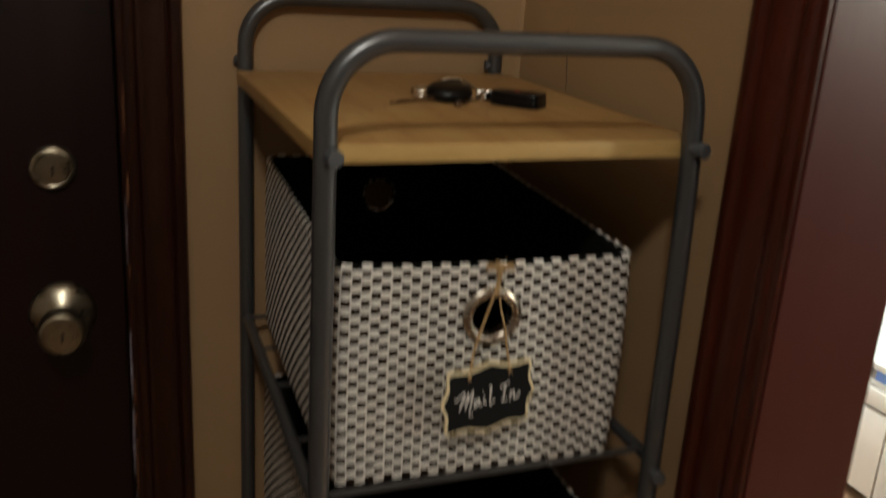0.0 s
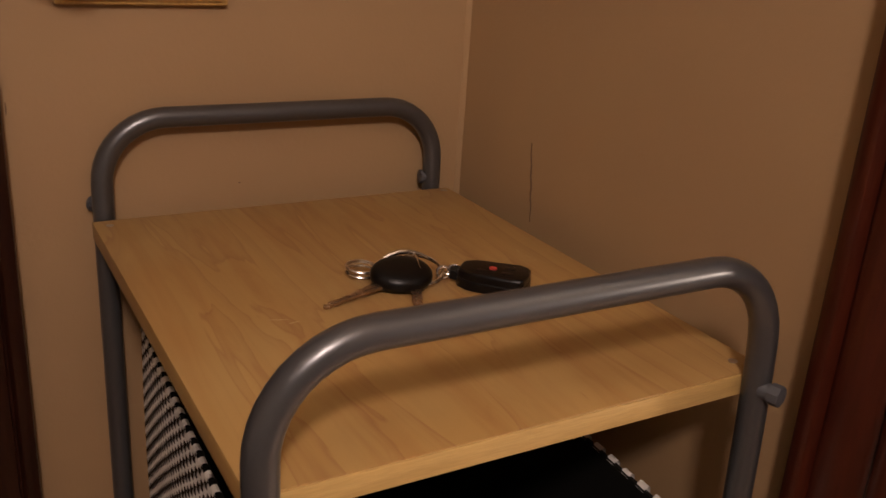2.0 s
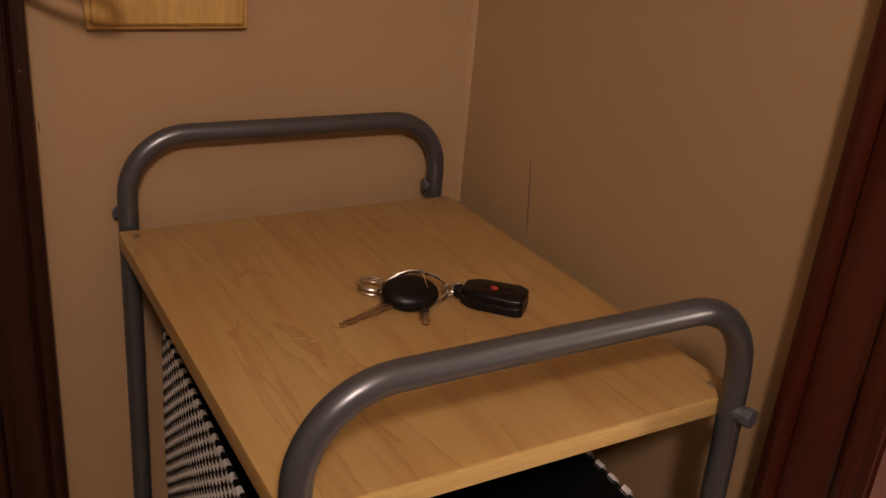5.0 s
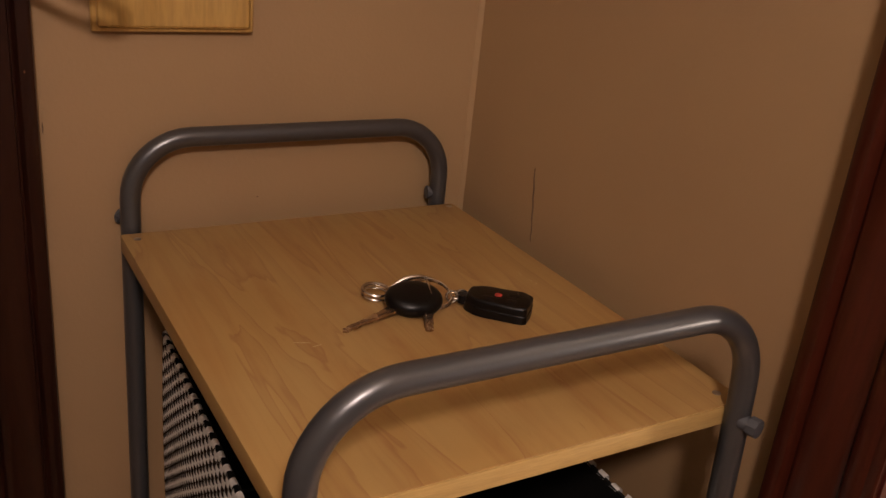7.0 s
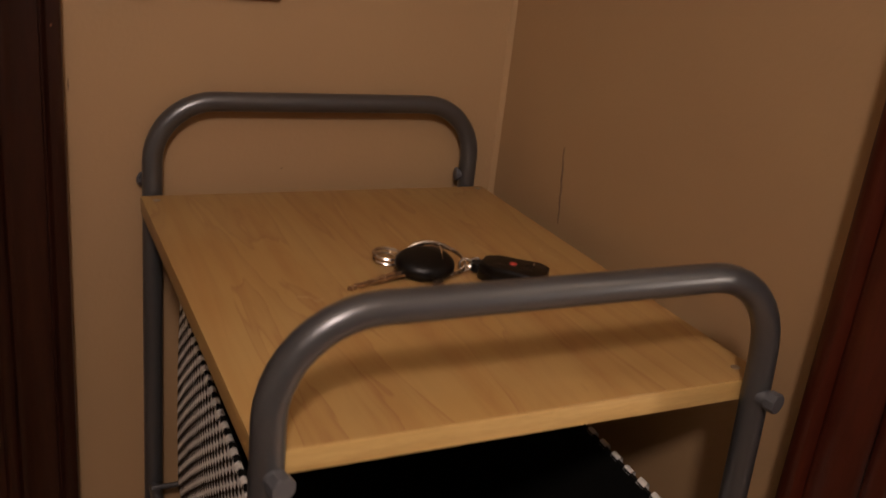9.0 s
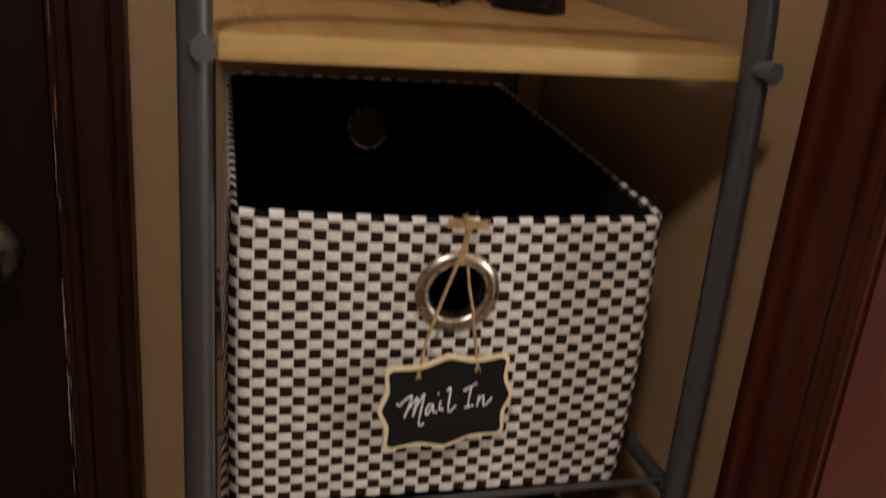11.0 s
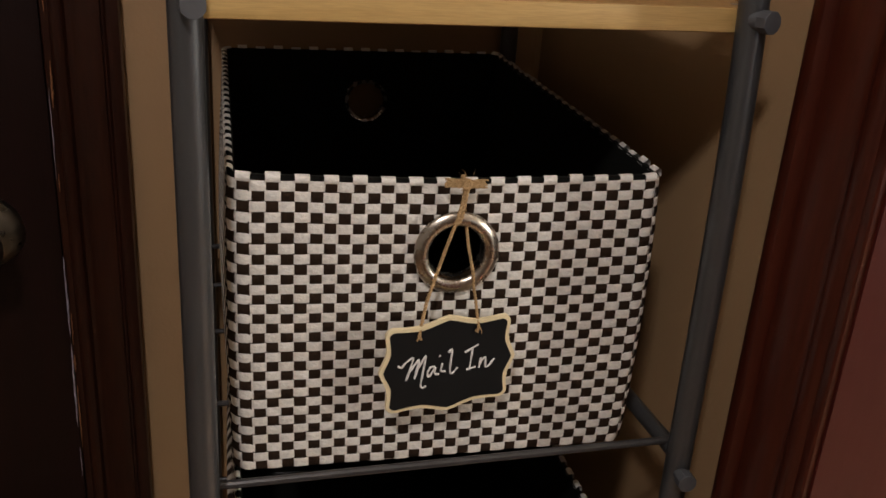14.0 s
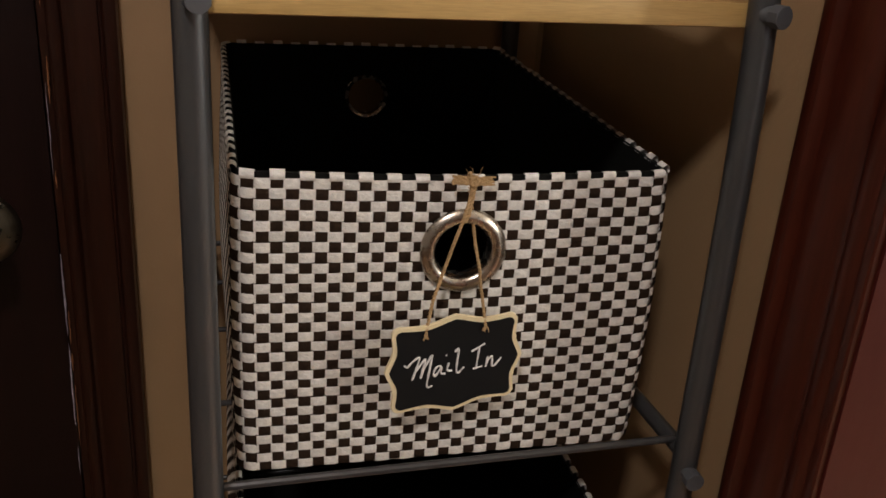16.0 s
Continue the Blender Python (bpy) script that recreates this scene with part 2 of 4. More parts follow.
def sweep(bm, pts, r, sides=12, closed=False, cap=True, flat=1.0):
    """A tube of radius r (a number, or one for each point) along the points."""
    pts = [Vector(p) for p in pts]
    n = len(pts)
    rs = r if isinstance(r, (list, tuple)) else [r] * n
    rings, up = [], None
    for i, p in enumerate(pts):
        a = pts[(i - 1) % n] if closed or i else p
        b = pts[(i + 1) % n] if closed or i < n - 1 else p
        d = (b - a).normalized()
        if up is None:
            up = d.orthogonal().normalized()
        up = (up - d * up.dot(d)).normalized()
        side = d.cross(up)
        rings.append([bm.verts.new(p + rs[i] * (math.cos(t) * up + flat * math.sin(t) * side)) for t in (2 * math.pi * k / sides for k in range(sides))])
    for i in range(n if closed else n - 1):
        A, B = rings[i], rings[(i + 1) % n]
        for k in range(sides):
            bm.faces.new((A[k], A[(k + 1) % sides], B[(k + 1) % sides], B[k]))
    if cap and not closed:
        bm.faces.new(rings[0][::-1])
        bm.faces.new(rings[-1])
    return bm


def lathe(bm, profile, m, sides=40, close=False):
    """Turn (radius, height) pairs about the z axis of the pose m."""
    rings = []
    for r, z in profile:
        rings.append([bm.verts.new(m @ Vector((max(r, 1e-5) * math.cos(t), max(r, 1e-5) * math.sin(t), z))) for t in (2 * math.pi * k / sides for k in range(sides))])
    seq = list(zip(rings, rings[1:])) + ([(rings[-1], rings[0])] if close else [])
    for A, B in seq:
        for k in range(sides):
            bm.faces.new((A[k], A[(k + 1) % sides], B[(k + 1) % sides], B[k]))
    if not close:
        bmesh.ops.remove_doubles(bm, verts=bm.verts, dist=1e-5)
    return bm


def prism(bm, outline, z0, z1, m=Matrix(), bevel=0.0):
    lo = [bm.verts.new(m @ Vector((x, y, z0))) for x, y in outline]
    hi = [bm.verts.new(m @ Vector((x, y, z1))) for x, y in outline]
    n = len(outline)
    bm.faces.new(lo[::-1])
    top = bm.faces.new(hi)
    for i in range(n):
        bm.faces.new((lo[i], lo[(i + 1) % n], hi[(i + 1) % n], hi[i]))
    if bevel:
        bmesh.ops.bevel(bm, geom=list(top.edges), offset=bevel, segments=3, affect="EDGES", profile=0.6)
    return bm


def extrude_profile(bm, profile, a, b):
    """A moulding: the profile's points are vectors in the section, swept from offset a to offset b."""
    A = [bm.verts.new(Vector(p) + Vector(a)) for p in profile]
    B = [bm.verts.new(Vector(p) + Vector(b)) for p in profile]
    n = len(profile)
    for i in range(n):
        bm.faces.new((A[i], A[(i + 1) % n], B[(i + 1) % n], B[i]))
    bm.faces.new(A[::-1])
    bm.faces.new(B)
    return bm


def structure(ob, label, category):
    return tagged(ob, label, category, kind="structure")


# ---- large structure ----
def walls():
    T = WALL
    w = empty("wall_north")
    structure(w, "tan painted wall behind the cart with a doorway", "wall")
    part("wall_panel", boxed(DOOR_X1 + 0.022, XW + T, YW, YW + T, 0, CEIL), PAINT, w, smooth=False)
    part("wall_panel", boxed(LEFT - T, DOOR_X0 - 0.022, YW, YW + T, 0, CEIL), PAINT, w, smooth=False)
    part("wall_panel", boxed(DOOR_X0 - 0.022, DOOR_X1 + 0.022, YW, YW + T, DOOR_TOP + 0.022, CEIL), PAINT, w, smooth=False)
    e = empty("wall_east")
    structure(e, "tan painted wall beside the cart with a cased opening", "wall")
    part("wall_panel", boxed(XW, XW + T, OPEN_Y1 + 0.02, YW, 0, CEIL), PAINT, e, smooth=False)
    part("wall_panel", boxed(XW, XW + T, REAR, OPEN_Y0 - 0.02, 0, CEIL), PAINT, e, smooth=False)
    part("wall_panel", boxed(XW, XW + T, OPEN_Y0 - 0.02, OPEN_Y1 + 0.02, OPEN_TOP + 0.02, CEIL), PAINT, e, smooth=False)
    structure(link("wall_west", boxed(LEFT - T, LEFT, REAR, YW, 0, CEIL), FILL_WALL_PAINT, smooth=False), "unseen hall wall, painted pale to bounce fill light", "wall")
    structure(link("wall_south", boxed(LEFT - T, XW + T, REAR - T, REAR, 0, CEIL), FILL_WALL_PAINT, smooth=False), "unseen hall wall, painted pale to bounce fill light", "wall")
    structure(link("ceiling", boxed(LEFT - T, 3.6, REAR - T, 3.2, CEIL, CEIL + 0.1), CEIL_PAINT, smooth=False), "off-white painted ceiling", "ceiling")
    structure(link("wall_far_room_east", boxed(3.4, 3.5, REAR, 3.0, 0, CEIL), GREY_WALL, smooth=False), "grey wall of the next room", "wall")
    structure(link("wall_far_room_north", boxed(XW + T, 3.4, 3.0, 3.1, 0, CEIL), GREY_WALL, smooth=False), "grey wall of the next room", "wall")
    structure(link("wall_far_room_south", boxed(XW + T, 3.4, REAR - T, REAR, 0, CEIL), GREY_WALL, smooth=False), "grey wall of the next room", "wall")
    structure(link("wall_far_room_west", boxed(XW + 0.002, XW + T, YW + T, 3.0, 0, CEIL), GREY_WALL, smooth=False), "grey wall of the next room", "wall")


def floor():
    f = link("floor", boxed(LEFT - 0.13, 3.6, REAR - 0.13, 3.2, -0.12, -0.006), FLOOR, smooth=False)
    structure(f, "brown tiled hall floor", "floor")
    me = bpy.data.meshes.new("floor_tile")
    bm = boxed(-0.149, 0.149, -0.149, 0.149, -0.006, 0.0, bevel=0.0015, seg=1)
    bm.to_mesh(me)
    bm.free()
    me.materials.append(FLOOR)
    for i in range(7):
        for j in range(10):
            t = new("floor_tile", me)
            t.location = (-1.35 + 0.3 * i, -1.8 + 0.3 * j, 0)
            t.parent = f


def casing_profile(w, d):
    """Section of a moulded casing: (across its width from the opening, proud of the wall)."""
    bead = [(0.205 * w - 0.085 * w * math.cos(k * math.pi / 8), d * (0.40 + 0.17 * math.sin(k * math.pi / 8))) for k in range(9)]
    swell = [(w * (0.42 + 0.33 * k / 8), d * (0.44 + 0.24 * math.sin(0.5 * math.pi * k / 8) + 0.05 * math.sin(math.pi * k / 8))) for k in range(9)]
    return ([(0, 0), (0, d * 0.26), (0.015 * w, d * 0.33), (0.06 * w, d * 0.36), (0.10 * w, d * 0.34)] + bead + [(0.31 * w, d * 0.33), (0.35 * w, d * 0.32), (0.39 * w, d * 0.36)] + swell
            + [(0.765 * w, d * 0.58), (0.79 * w, d * 0.56), (0.81 * w, d * 0.80), (0.835 * w, d * 0.96), (0.87 * w, d), (0.95 * w, d), (0.985 * w, d * 0.93), (w, d * 0.75), (w, 0)])


def entry_door():
    d = empty("door_1", pose(DOOR_X0, YW, 0))
    structure(d, "dark mahogany entrance door with worn edge, closed", "door")
    W = DOOR_X1 - DOOR_X0
    leaf = bmesh.new()
    box(leaf, 0.003, W - 0.003, 0.010, 0.054, 0.006, DOOR_TOP - 0.003, bevel=0.002)
    part("door_leaf", leaf, DOOR_WOOD, d)
    for x0, x1 in ((-0.022, 0.0), (W, W + 0.022)):
        part("jamb", boxed(x0, x1, -0.004, WALL, 0, DOOR_TOP + 0.02), DOOR_TRIM, d)
    part("jamb", boxed(0, W, -0.004, WALL, DOOR_TOP, DOOR_TOP + 0.02), DOOR_TRIM, d)
    part("door_stop", boxed(W - 0.012, W, 0.058, 0.075, 0, DOOR_TOP), DOOR_TRIM, d)
    cw, cd = 0.0748, 0.021
    prof = casing_profile(cw, cd)
    part("casing", extrude_profile(bmesh.new(), [(W + x, -y, 0) for x, y in prof], (0, 0, 0), (0, 0, DOOR_TOP + cw)), DOOR_TRIM, d)
    part("casing", extrude_profile(bmesh.new(), [(-x, -y, 0) for x, y in prof], (0, 0, 0), (0, 0, DOOR_TOP + cw)), DOOR_TRIM, d)
    part("casing", extrude_profile(bmesh.new(), [(0, -y * 0.97, DOOR_TOP + x) for x, y in prof], (-0.001, 0, 0), (W + 0.001, 0, 0)), DOOR_TRIM, d)
    # bare slivers along the edge where the door strikes; grey ones paint its highlight
    rnd = random.Random(4)
    for z0, z1, off, r, mat in ((0.930, 1.026, 0.0, 0.0005, GLINT_EDGE), (0.745, 0.842, 0.0, 0.0013, GLINT_EDGE), (0.628, 0.735, 0.0, 0.0013, GLINT_EDGE), (0.560, 0.600, 0.0004, 0.0007, GLINT_EDGE),
                                (1.005, 1.052, 0.0030, 0.0011, WORN), (0.915, 0.935, 0.0022, 0.0007, WORN), (0.735, 0.775, 0.0028, 0.0009, WORN), (0.700, 0.722, 0.0026, 0.0013, WORN), (0.600, 0.682, 0.0030, 0.0011, WORN), (1.10, 1.16, 0.0012, 0.0008, WORN)):
        n = 16
        way = [(W - 0.0022 + 0.0108 * (z - 0.56) + off + rnd.uniform(-0.0003, 0.0003), -0.0124, z) for z in (z0 + (z1 - z0) * k / (n - 1) for k in range(n))]
        part("paint_chip", sweep(bmesh.new(), way, [r * (0.25 + 0.75 * math.sin(math.pi * (k + 0.3) / n)) * rnd.uniform(0.6, 1.15) for k in range(n)], 6), mat, d, "bare chip or painted highlight on the door edge")
    bm = bmesh.new()
    bmesh.ops.create_icosphere(bm, subdivisions=2, radius=0.0013, matrix=pose(W + 0.066, -0.0208, 1.331) @ Matrix.Diagonal((0.8, 0.25, 1.3, 1)))
    part("paint_chip", bm, WORN, d, "pale speck in the varnish of the casing")
    # lock cylinder and knob
    kx, kz, bz, fy = 0.789, 0.866, 1.055, 0.010
    face = pose(kx, fy, kz, 90, 0, 0)
    dead = part("deadbolt", lathe(bmesh.new(), [(0, 0), (0.0265, 0), (0.0265, 0.006), (0.025, 0.010), (0.021, 0.0125), (0.0195, 0.0118), (0.018, 0.014), (0, 0.0145)], pose(kx, fy, bz, 90, 0, 0)), AGED_BRASS, d, "round nickel deadbolt cylinder")
    part("keyway", boxed(kx - 0.0015, kx + 0.0015, fy - 0.0152, fy - 0.0135, bz - 0.008, bz + 0.004), DARK_HOLE, dead)
    knob = part("door_knob", lathe(bmesh.new(), [(0, 0), (0.0405, 0), (0.0405, 0.003), (0.038, 0.008), (0.030, 0.0135), (0.020, 0.018), (0.0155, 0.022), (0.0145, 0.034), (0.017, 0.040), (0.024, 0.046), (0.0275, 0.055),
                                                       (0.0280, 0.066), (0.0262, 0.075), (0.0225, 0.0785), (0.0215, 0.0772), (0.013, 0.0775), (0.0125, 0.079), (0, 0.0792)], face), AGED_BRASS, d, "round nickel door knob with keyhole")
    part("keyway", boxed(kx - 0.0014, kx + 0.0014, fy - 0.0800, fy - 0.0780, kz - 0.008, kz + 0.004), DARK_HOLE, knob)


def side_opening():
    o = empty("doorway_trim", pose(XW, OPEN_Y1, 0))
    structure(o, "cased opening in dark mahogany with red stained jamb", "door frame")
    H, D = OPEN_TOP, OPEN_Y1 - OPEN_Y0
    part("jamb", boxed(-0.0005, WALL + 0.006, 0.0, 0.02, 0, H + 0.02), JAMB_RED, o, "red stained smooth jamb")
    part("jamb", boxed(-0.0005, WALL + 0.006, -D - 0.02, -D, 0, H + 0.02), JAMB_RED, o, "red stained smooth jamb")
    part("jamb", boxed(-0.0005, WALL + 0.006, -D, 0, H, H + 0.02), JAMB_RED, o, "red stained smooth jamb")
    cw, cd = 0.0775, 0.020
    prof = casing_profile(cw, cd)
    part("casing", extrude_profile(bmesh.new(), [(-y, 0.002 + x, 0) for x, y in prof], (0, 0, 0), (0, 0, H + cw)), MAHOGANY, o)
    part("casing", extrude_profile(bmesh.new(), [(-y, -D - 0.002 - x, 0) for x, y in prof], (0, 0, 0), (0, 0, H + cw)), MAHOGANY, o)
    part("casing", extrude_profile(bmesh.new(), [(-y * 0.97, 0, H + 0.002 + x) for x, y in prof], (0, -D - 0.002, 0), (0, 0.002, 0)), MAHOGANY, o)
    bm = bmesh.new()
    for dy, dz, s in ((0.0765, 1.168, 0.0030), (0.0745, 1.161, 0.0024), (0.0775, 1.174, 0.0016)):
        bmesh.ops.create_icosphere(bm, subdivisions=2, radius=s * 0.7, matrix=pose(-0.0195, dy - 0.003, dz) @ Matrix.Diagonal((0.22, 0.8, 1.2, 1)))
    part("paint_chip", bm, WORN, o, "chip of bare wood in the casing edge")


walls()
entry_door()
side_opening()

# a bead of caulk, painted over, in the corner of the two walls
bm = bmesh.new()
prism(bm, [(XW + 0.001, YW + 0.001), (XW - 0.0052, YW + 0.001), (XW - 0.0040, YW - 0.0010), (XW - 0.0024, YW - 0.0024), (XW - 0.0010, YW - 0.0040), (XW + 0.001, YW - 0.0052)], 0.0, CEIL)
structure(link("caulk_bead", bm, PAINT, angle=60), "painted bead of caulk in the corner of the walls", "caulk")

# a hairline gouge in the paint of the side wall
bm = bmesh.new()
sweep(bm, [(XW - 0.0001, 0.994 + 0.010 * (k / 14) ** 1.2 + 0.0006 * math.sin(k * 1.7), 1.172 + 0.078 * k / 14) for k in range(15)], [0.0004 + 0.0007 * math.sin(math.pi * (k + 0.4) / 15) for k in range(15)], 6)
structure(link("wall_scratch", bm, CRACK), "thin dark scratch in the painted wall", "scratch")
for sx, sz, w, h in ((0.2860, 1.1945, 0.0010, 0.0007), (0.0865, 1.2760, 0.0006, 0.0060)):
    bm = bmesh.new()
    bmesh.ops.create_icosphere(bm, subdivisions=2, radius=1.0, matrix=pose(sx, YW - 0.0001, sz) @ Matrix.Diagonal((w, 0.0004, h, 1)))
    structure(link("wall_scuff", bm, CRACK), "small dark scuff in the painted wall", "scuff")


# ---- the cart ----
CART = pose(0.3165, 0.887, 0, 0, 0, -0.40)
HX, HY, TR = 0.1683, 0.2345, 0.0095
FY, FO = -0.2300, -0.0030       # the front frame, and how far it stands off the middle
BX, BO = 0.1675, 0.0060         # half width of the back frame, and how far it stands off the middle
TOP_C, SHELF_TOP, SHELF_LOW = 1.2655, 1.1790, 1.1630
RAIL_Z = (0.8498, 0.543, 0.235)


def loop_points(x, y, z0, ztop, bend=0.058, seg=10):
    pts = [(-x, y, z0), (-x, y, z0 + 0.3), (-x, y, ztop - bend - 0.15)]
    pts += [(-x + bend - bend * math.cos(a), y, ztop - bend + bend * math.sin(a)) for a in (math.pi / 2 * k / seg for k in range(seg + 1))]
    pts += [(x - bend + bend * math.sin(a), y, ztop - bend + bend * math.cos(a)) for a in (math.pi / 2 * k / seg for k in range(seg + 1))]
    return pts + [(x, y, ztop - bend - 0.15), (x, y, z0 + 0.3), (x, y, z0)]


def screw_cap(parent, x, y, z, heading, out=0.0115):
    """A ribbed plastic clamp knob on the side of a leg."""
    bm = bmesh.new()
    m = pose(x, y, z, 0, 0, heading) @ pose(0, 0, 0, 90, 0, 0)
    ring = [((0.0068 + 0.0006 * (k % 2)) * math.cos(2 * math.pi * k / 16), (0.0068 + 0.0006 * (k % 2)) * math.sin(2 * math.pi * k / 16)) for k in range(16)]
    base = TR + 0.28 * out
    prism(bm, ring, base, TR + out, m, bevel=0.0012)
    lathe(bm, [(0, TR - 0.004), (0.0062, TR - 0.004), (0.0058, TR + 0.0012), (0.0056, TR + 0.0018), (0.0056, base + 0.0004), (0, base + 0.0004)], m, 16)
    part("clamp_knob", bm, PLASTIC, parent, "dark grey ribbed plastic knob")


def lean(x, z):
    """How far the bent front leg stands out at a height."""
    return 0.0098 * (1 - math.exp(-max(0.0, 1.21 - z) / 0.11)) if x > 0 else 0.0


def bent(way):
    """The front frame's line with its one leg pushed out below the shelf."""
    out = []
    for a, b in zip(way, way[1:] + way[-1:]):
        out.append(a)
        if abs(a[2] - b[2]) > 0.1:
            out += [(a[0], a[1], a[2] + (b[2] - a[2]) * k / 12) for k in range(1, 12)]
    return [(x + lean(x, z), y, z) for x, y, z in out]


def build_cart():
    c = empty("rolling_cart", CART)
    tagged(c, "grey tubular metal cart with a maple wood top shelf", "cart")
    for y, nm in ((FY, "front_frame"), (HY, "back_frame")):
        way = [(p + FO, q, r) for p, q, r in loop_points(HX, y, 0.055, TOP_C - 0.0035)] if y < 0 else [(p + BO, q, r) for p, q, r in loop_points(BX, y, 0.055, TOP_C)]
        part(nm, sweep(bmesh.new(), bent(way) if y < 0 else way, TR, 24), TUBE, c, "bent grey steel tube frame", angle=60)
    # top shelf
    bm = boxed(-0.1745, 0.1850, FY + TR - 0.0005, HY - TR - 0.006, SHELF_LOW, SHELF_TOP, bevel=0.0012)
    shelf = part("top_shelf", bm, MAPLE, c, "maple wood shelf board")
    part("edge_band", boxed(-0.1740, 0.1845, FY + TR - 0.0021, FY + TR - 0.0002, SHELF_LOW + 0.0008, SHELF_TOP - 0.0008, bevel=0.0005), MAPLE_EDGE, shelf)
    for x, y in ((-0.162, 0.204), (0.176, 0.210), (0.170, -0.206), (-0.162, -0.206)):
        part("screw", lathe(bmesh.new(), [(0, 0), (0.0034, 0), (0.0034, 0.0004), (0.0026, 0.0007), (0, 0.0005)], pose(x, y, SHELF_TOP), 16), SCREW, shelf)
    for x, y, long, turn in ((0.149, 0.028, 0.0050, 70), (0.150, 0.012, 0.0036, 95), (0.151, 0.004, 0.0024, 40), (-0.092, -0.032, 0.0070, -20), (-0.083, -0.040, 0.0045, 10)):
        bm = bmesh.new()
        bmesh.ops.create_icosphere(bm, subdivisions=2, radius=1.0, matrix=pose(x, y, SHELF_TOP, 0, 0, turn) @ Matrix.Diagonal((long, 0.0007, 0.00012, 1)))
        part("scuff", bm, PALE_SCUFF, shelf, "pale scuff in the laminate")
    # lower wire shelves
    for z in RAIL_Z:
        for sx in (-1, 1):
            part("side_rail", sweep(bmesh.new(), [(sx * HX + FO + lean(sx, z), FY + 0.004, z), (sx * (HX + BX) / 2 + (FO + BO) / 2 + 0.5 * lean(sx, z), 0, z), (sx * BX + BO, HY - 0.004, z)], 0.0064, 16), TUBE, c, "grey steel side rail")
        for sy in (-1, 1):
            part("cross_rod", sweep(bmesh.new(), [(-HX + 0.002, sy * (HY - 0.019), z + 0.0056), (HX - 0.002 + 0.9 * lean(-sy, z), sy * (HY - 0.019), z + 0.0056)], 0.0030, 10), WIRE, c, "thin grey steel rod")
        for y in (-0.100, 0.025, 0.128):
            part("shelf_wire", sweep(bmesh.new(), [(-HX + 0.003, y, z - 0.0014), (HX - 0.003, y, z - 0.0014)], 0.0024, 8), WIRE, c)
        for x, y in ((-HX + FO, FY), (HX + FO, FY)):
            screw_cap(c, x + lean(x, z), y, z - 0.010, -6 if x > 0 else 10)
    for x, y in ((-HX + FO, FY), (HX + FO, FY)):
        screw_cap(c, x, y, 1.1735, 14 if x > 0 else 12, 0.0105)
    for x, y in ((-BX + BO, HY), (BX + BO, HY)):
        screw_cap(c, x, y, 1.188, -140 if x < 0 else -100, 0.004)
    for x, y in ((-HX + FO, FY), (HX + FO + lean(1, 0), FY), (-BX + BO, HY), (BX + BO, HY)):
        wheel = part("caster", lathe(bmesh.new(), [(0, -0.010), (0.022, -0.010), (0.025, -0.006), (0.025, 0.006), (0.022, 0.010), (0, 0.010)], pose(x, y + 0.008, 0.025, 0, 90, 0), 24), PLASTIC, c, "small black caster wheel")
        part("fork", boxed(x - 0.014, x + 0.014, y - 0.010, y + 0.012, 0.042, 0.060, bevel=0.002), PLASTIC, wheel)
    return c


build_cart()

# ---- woven bins ----
BIN_W, BIN_D, BIN_H, CORNER = 0.2925, 0.417, 0.2125, 0.013
ROWS_N = 30
EYELET_X, EYELET_Z = 0.0018, 0.1640
SAG = 0.0036               # how far the middle of the front rim hangs


def perimeter(w, d, r, n, start=0.0):
    """n even steps round a rounded rectangle, from the middle of its front, anticlockwise from above: points and outward normals."""
    sx, sy = w - 2 * r, d - 2 * r
    q = math.pi * r / 2
    total = 2 * (sx + sy) + 4 * q
    out = []
    for k in range(n):
        s = ((k + start) / n) % 1.0 * total
        legs = [("l", sx / 2, (0, -d / 2), (1, 0)), ("c", q, (w / 2 - r, -d / 2 + r), -90), ("l", sy, (w / 2, -d / 2 + r), (0, 1)), ("c", q, (w / 2 - r, d / 2 - r), 0), ("l", sx, (w / 2 - r, d / 2), (-1, 0)),
                ("c", q, (-w / 2 + r, d / 2 - r), 90), ("l", sy, (-w / 2, d / 2 - r), (0, -1)), ("c", q, (-w / 2 + r, -d / 2 + r), 180), ("l", sx / 2, (-w / 2 + r, -d / 2), (1, 0))]
        for kind, ln, p, a in legs:
            if s <= ln + 1e-9:
                if kind == "l":
                    out.append(((p[0] + a[0] * s, p[1] + a[1] * s), (a[1], -a[0])))
                else:
                    t = radians(a) + s / r
                    out.append(((p[0] + r * math.cos(t), p[1] + r * math.sin(t)), (math.cos(t), math.sin(t))))
                break
            s -= ln
    return out, total


def near_eyelet(x, y, z, r):
    return abs(abs(y) - BIN_D / 2) < 0.02 and math.hypot(x - EYELET_X, z - EYELET_Z) < r


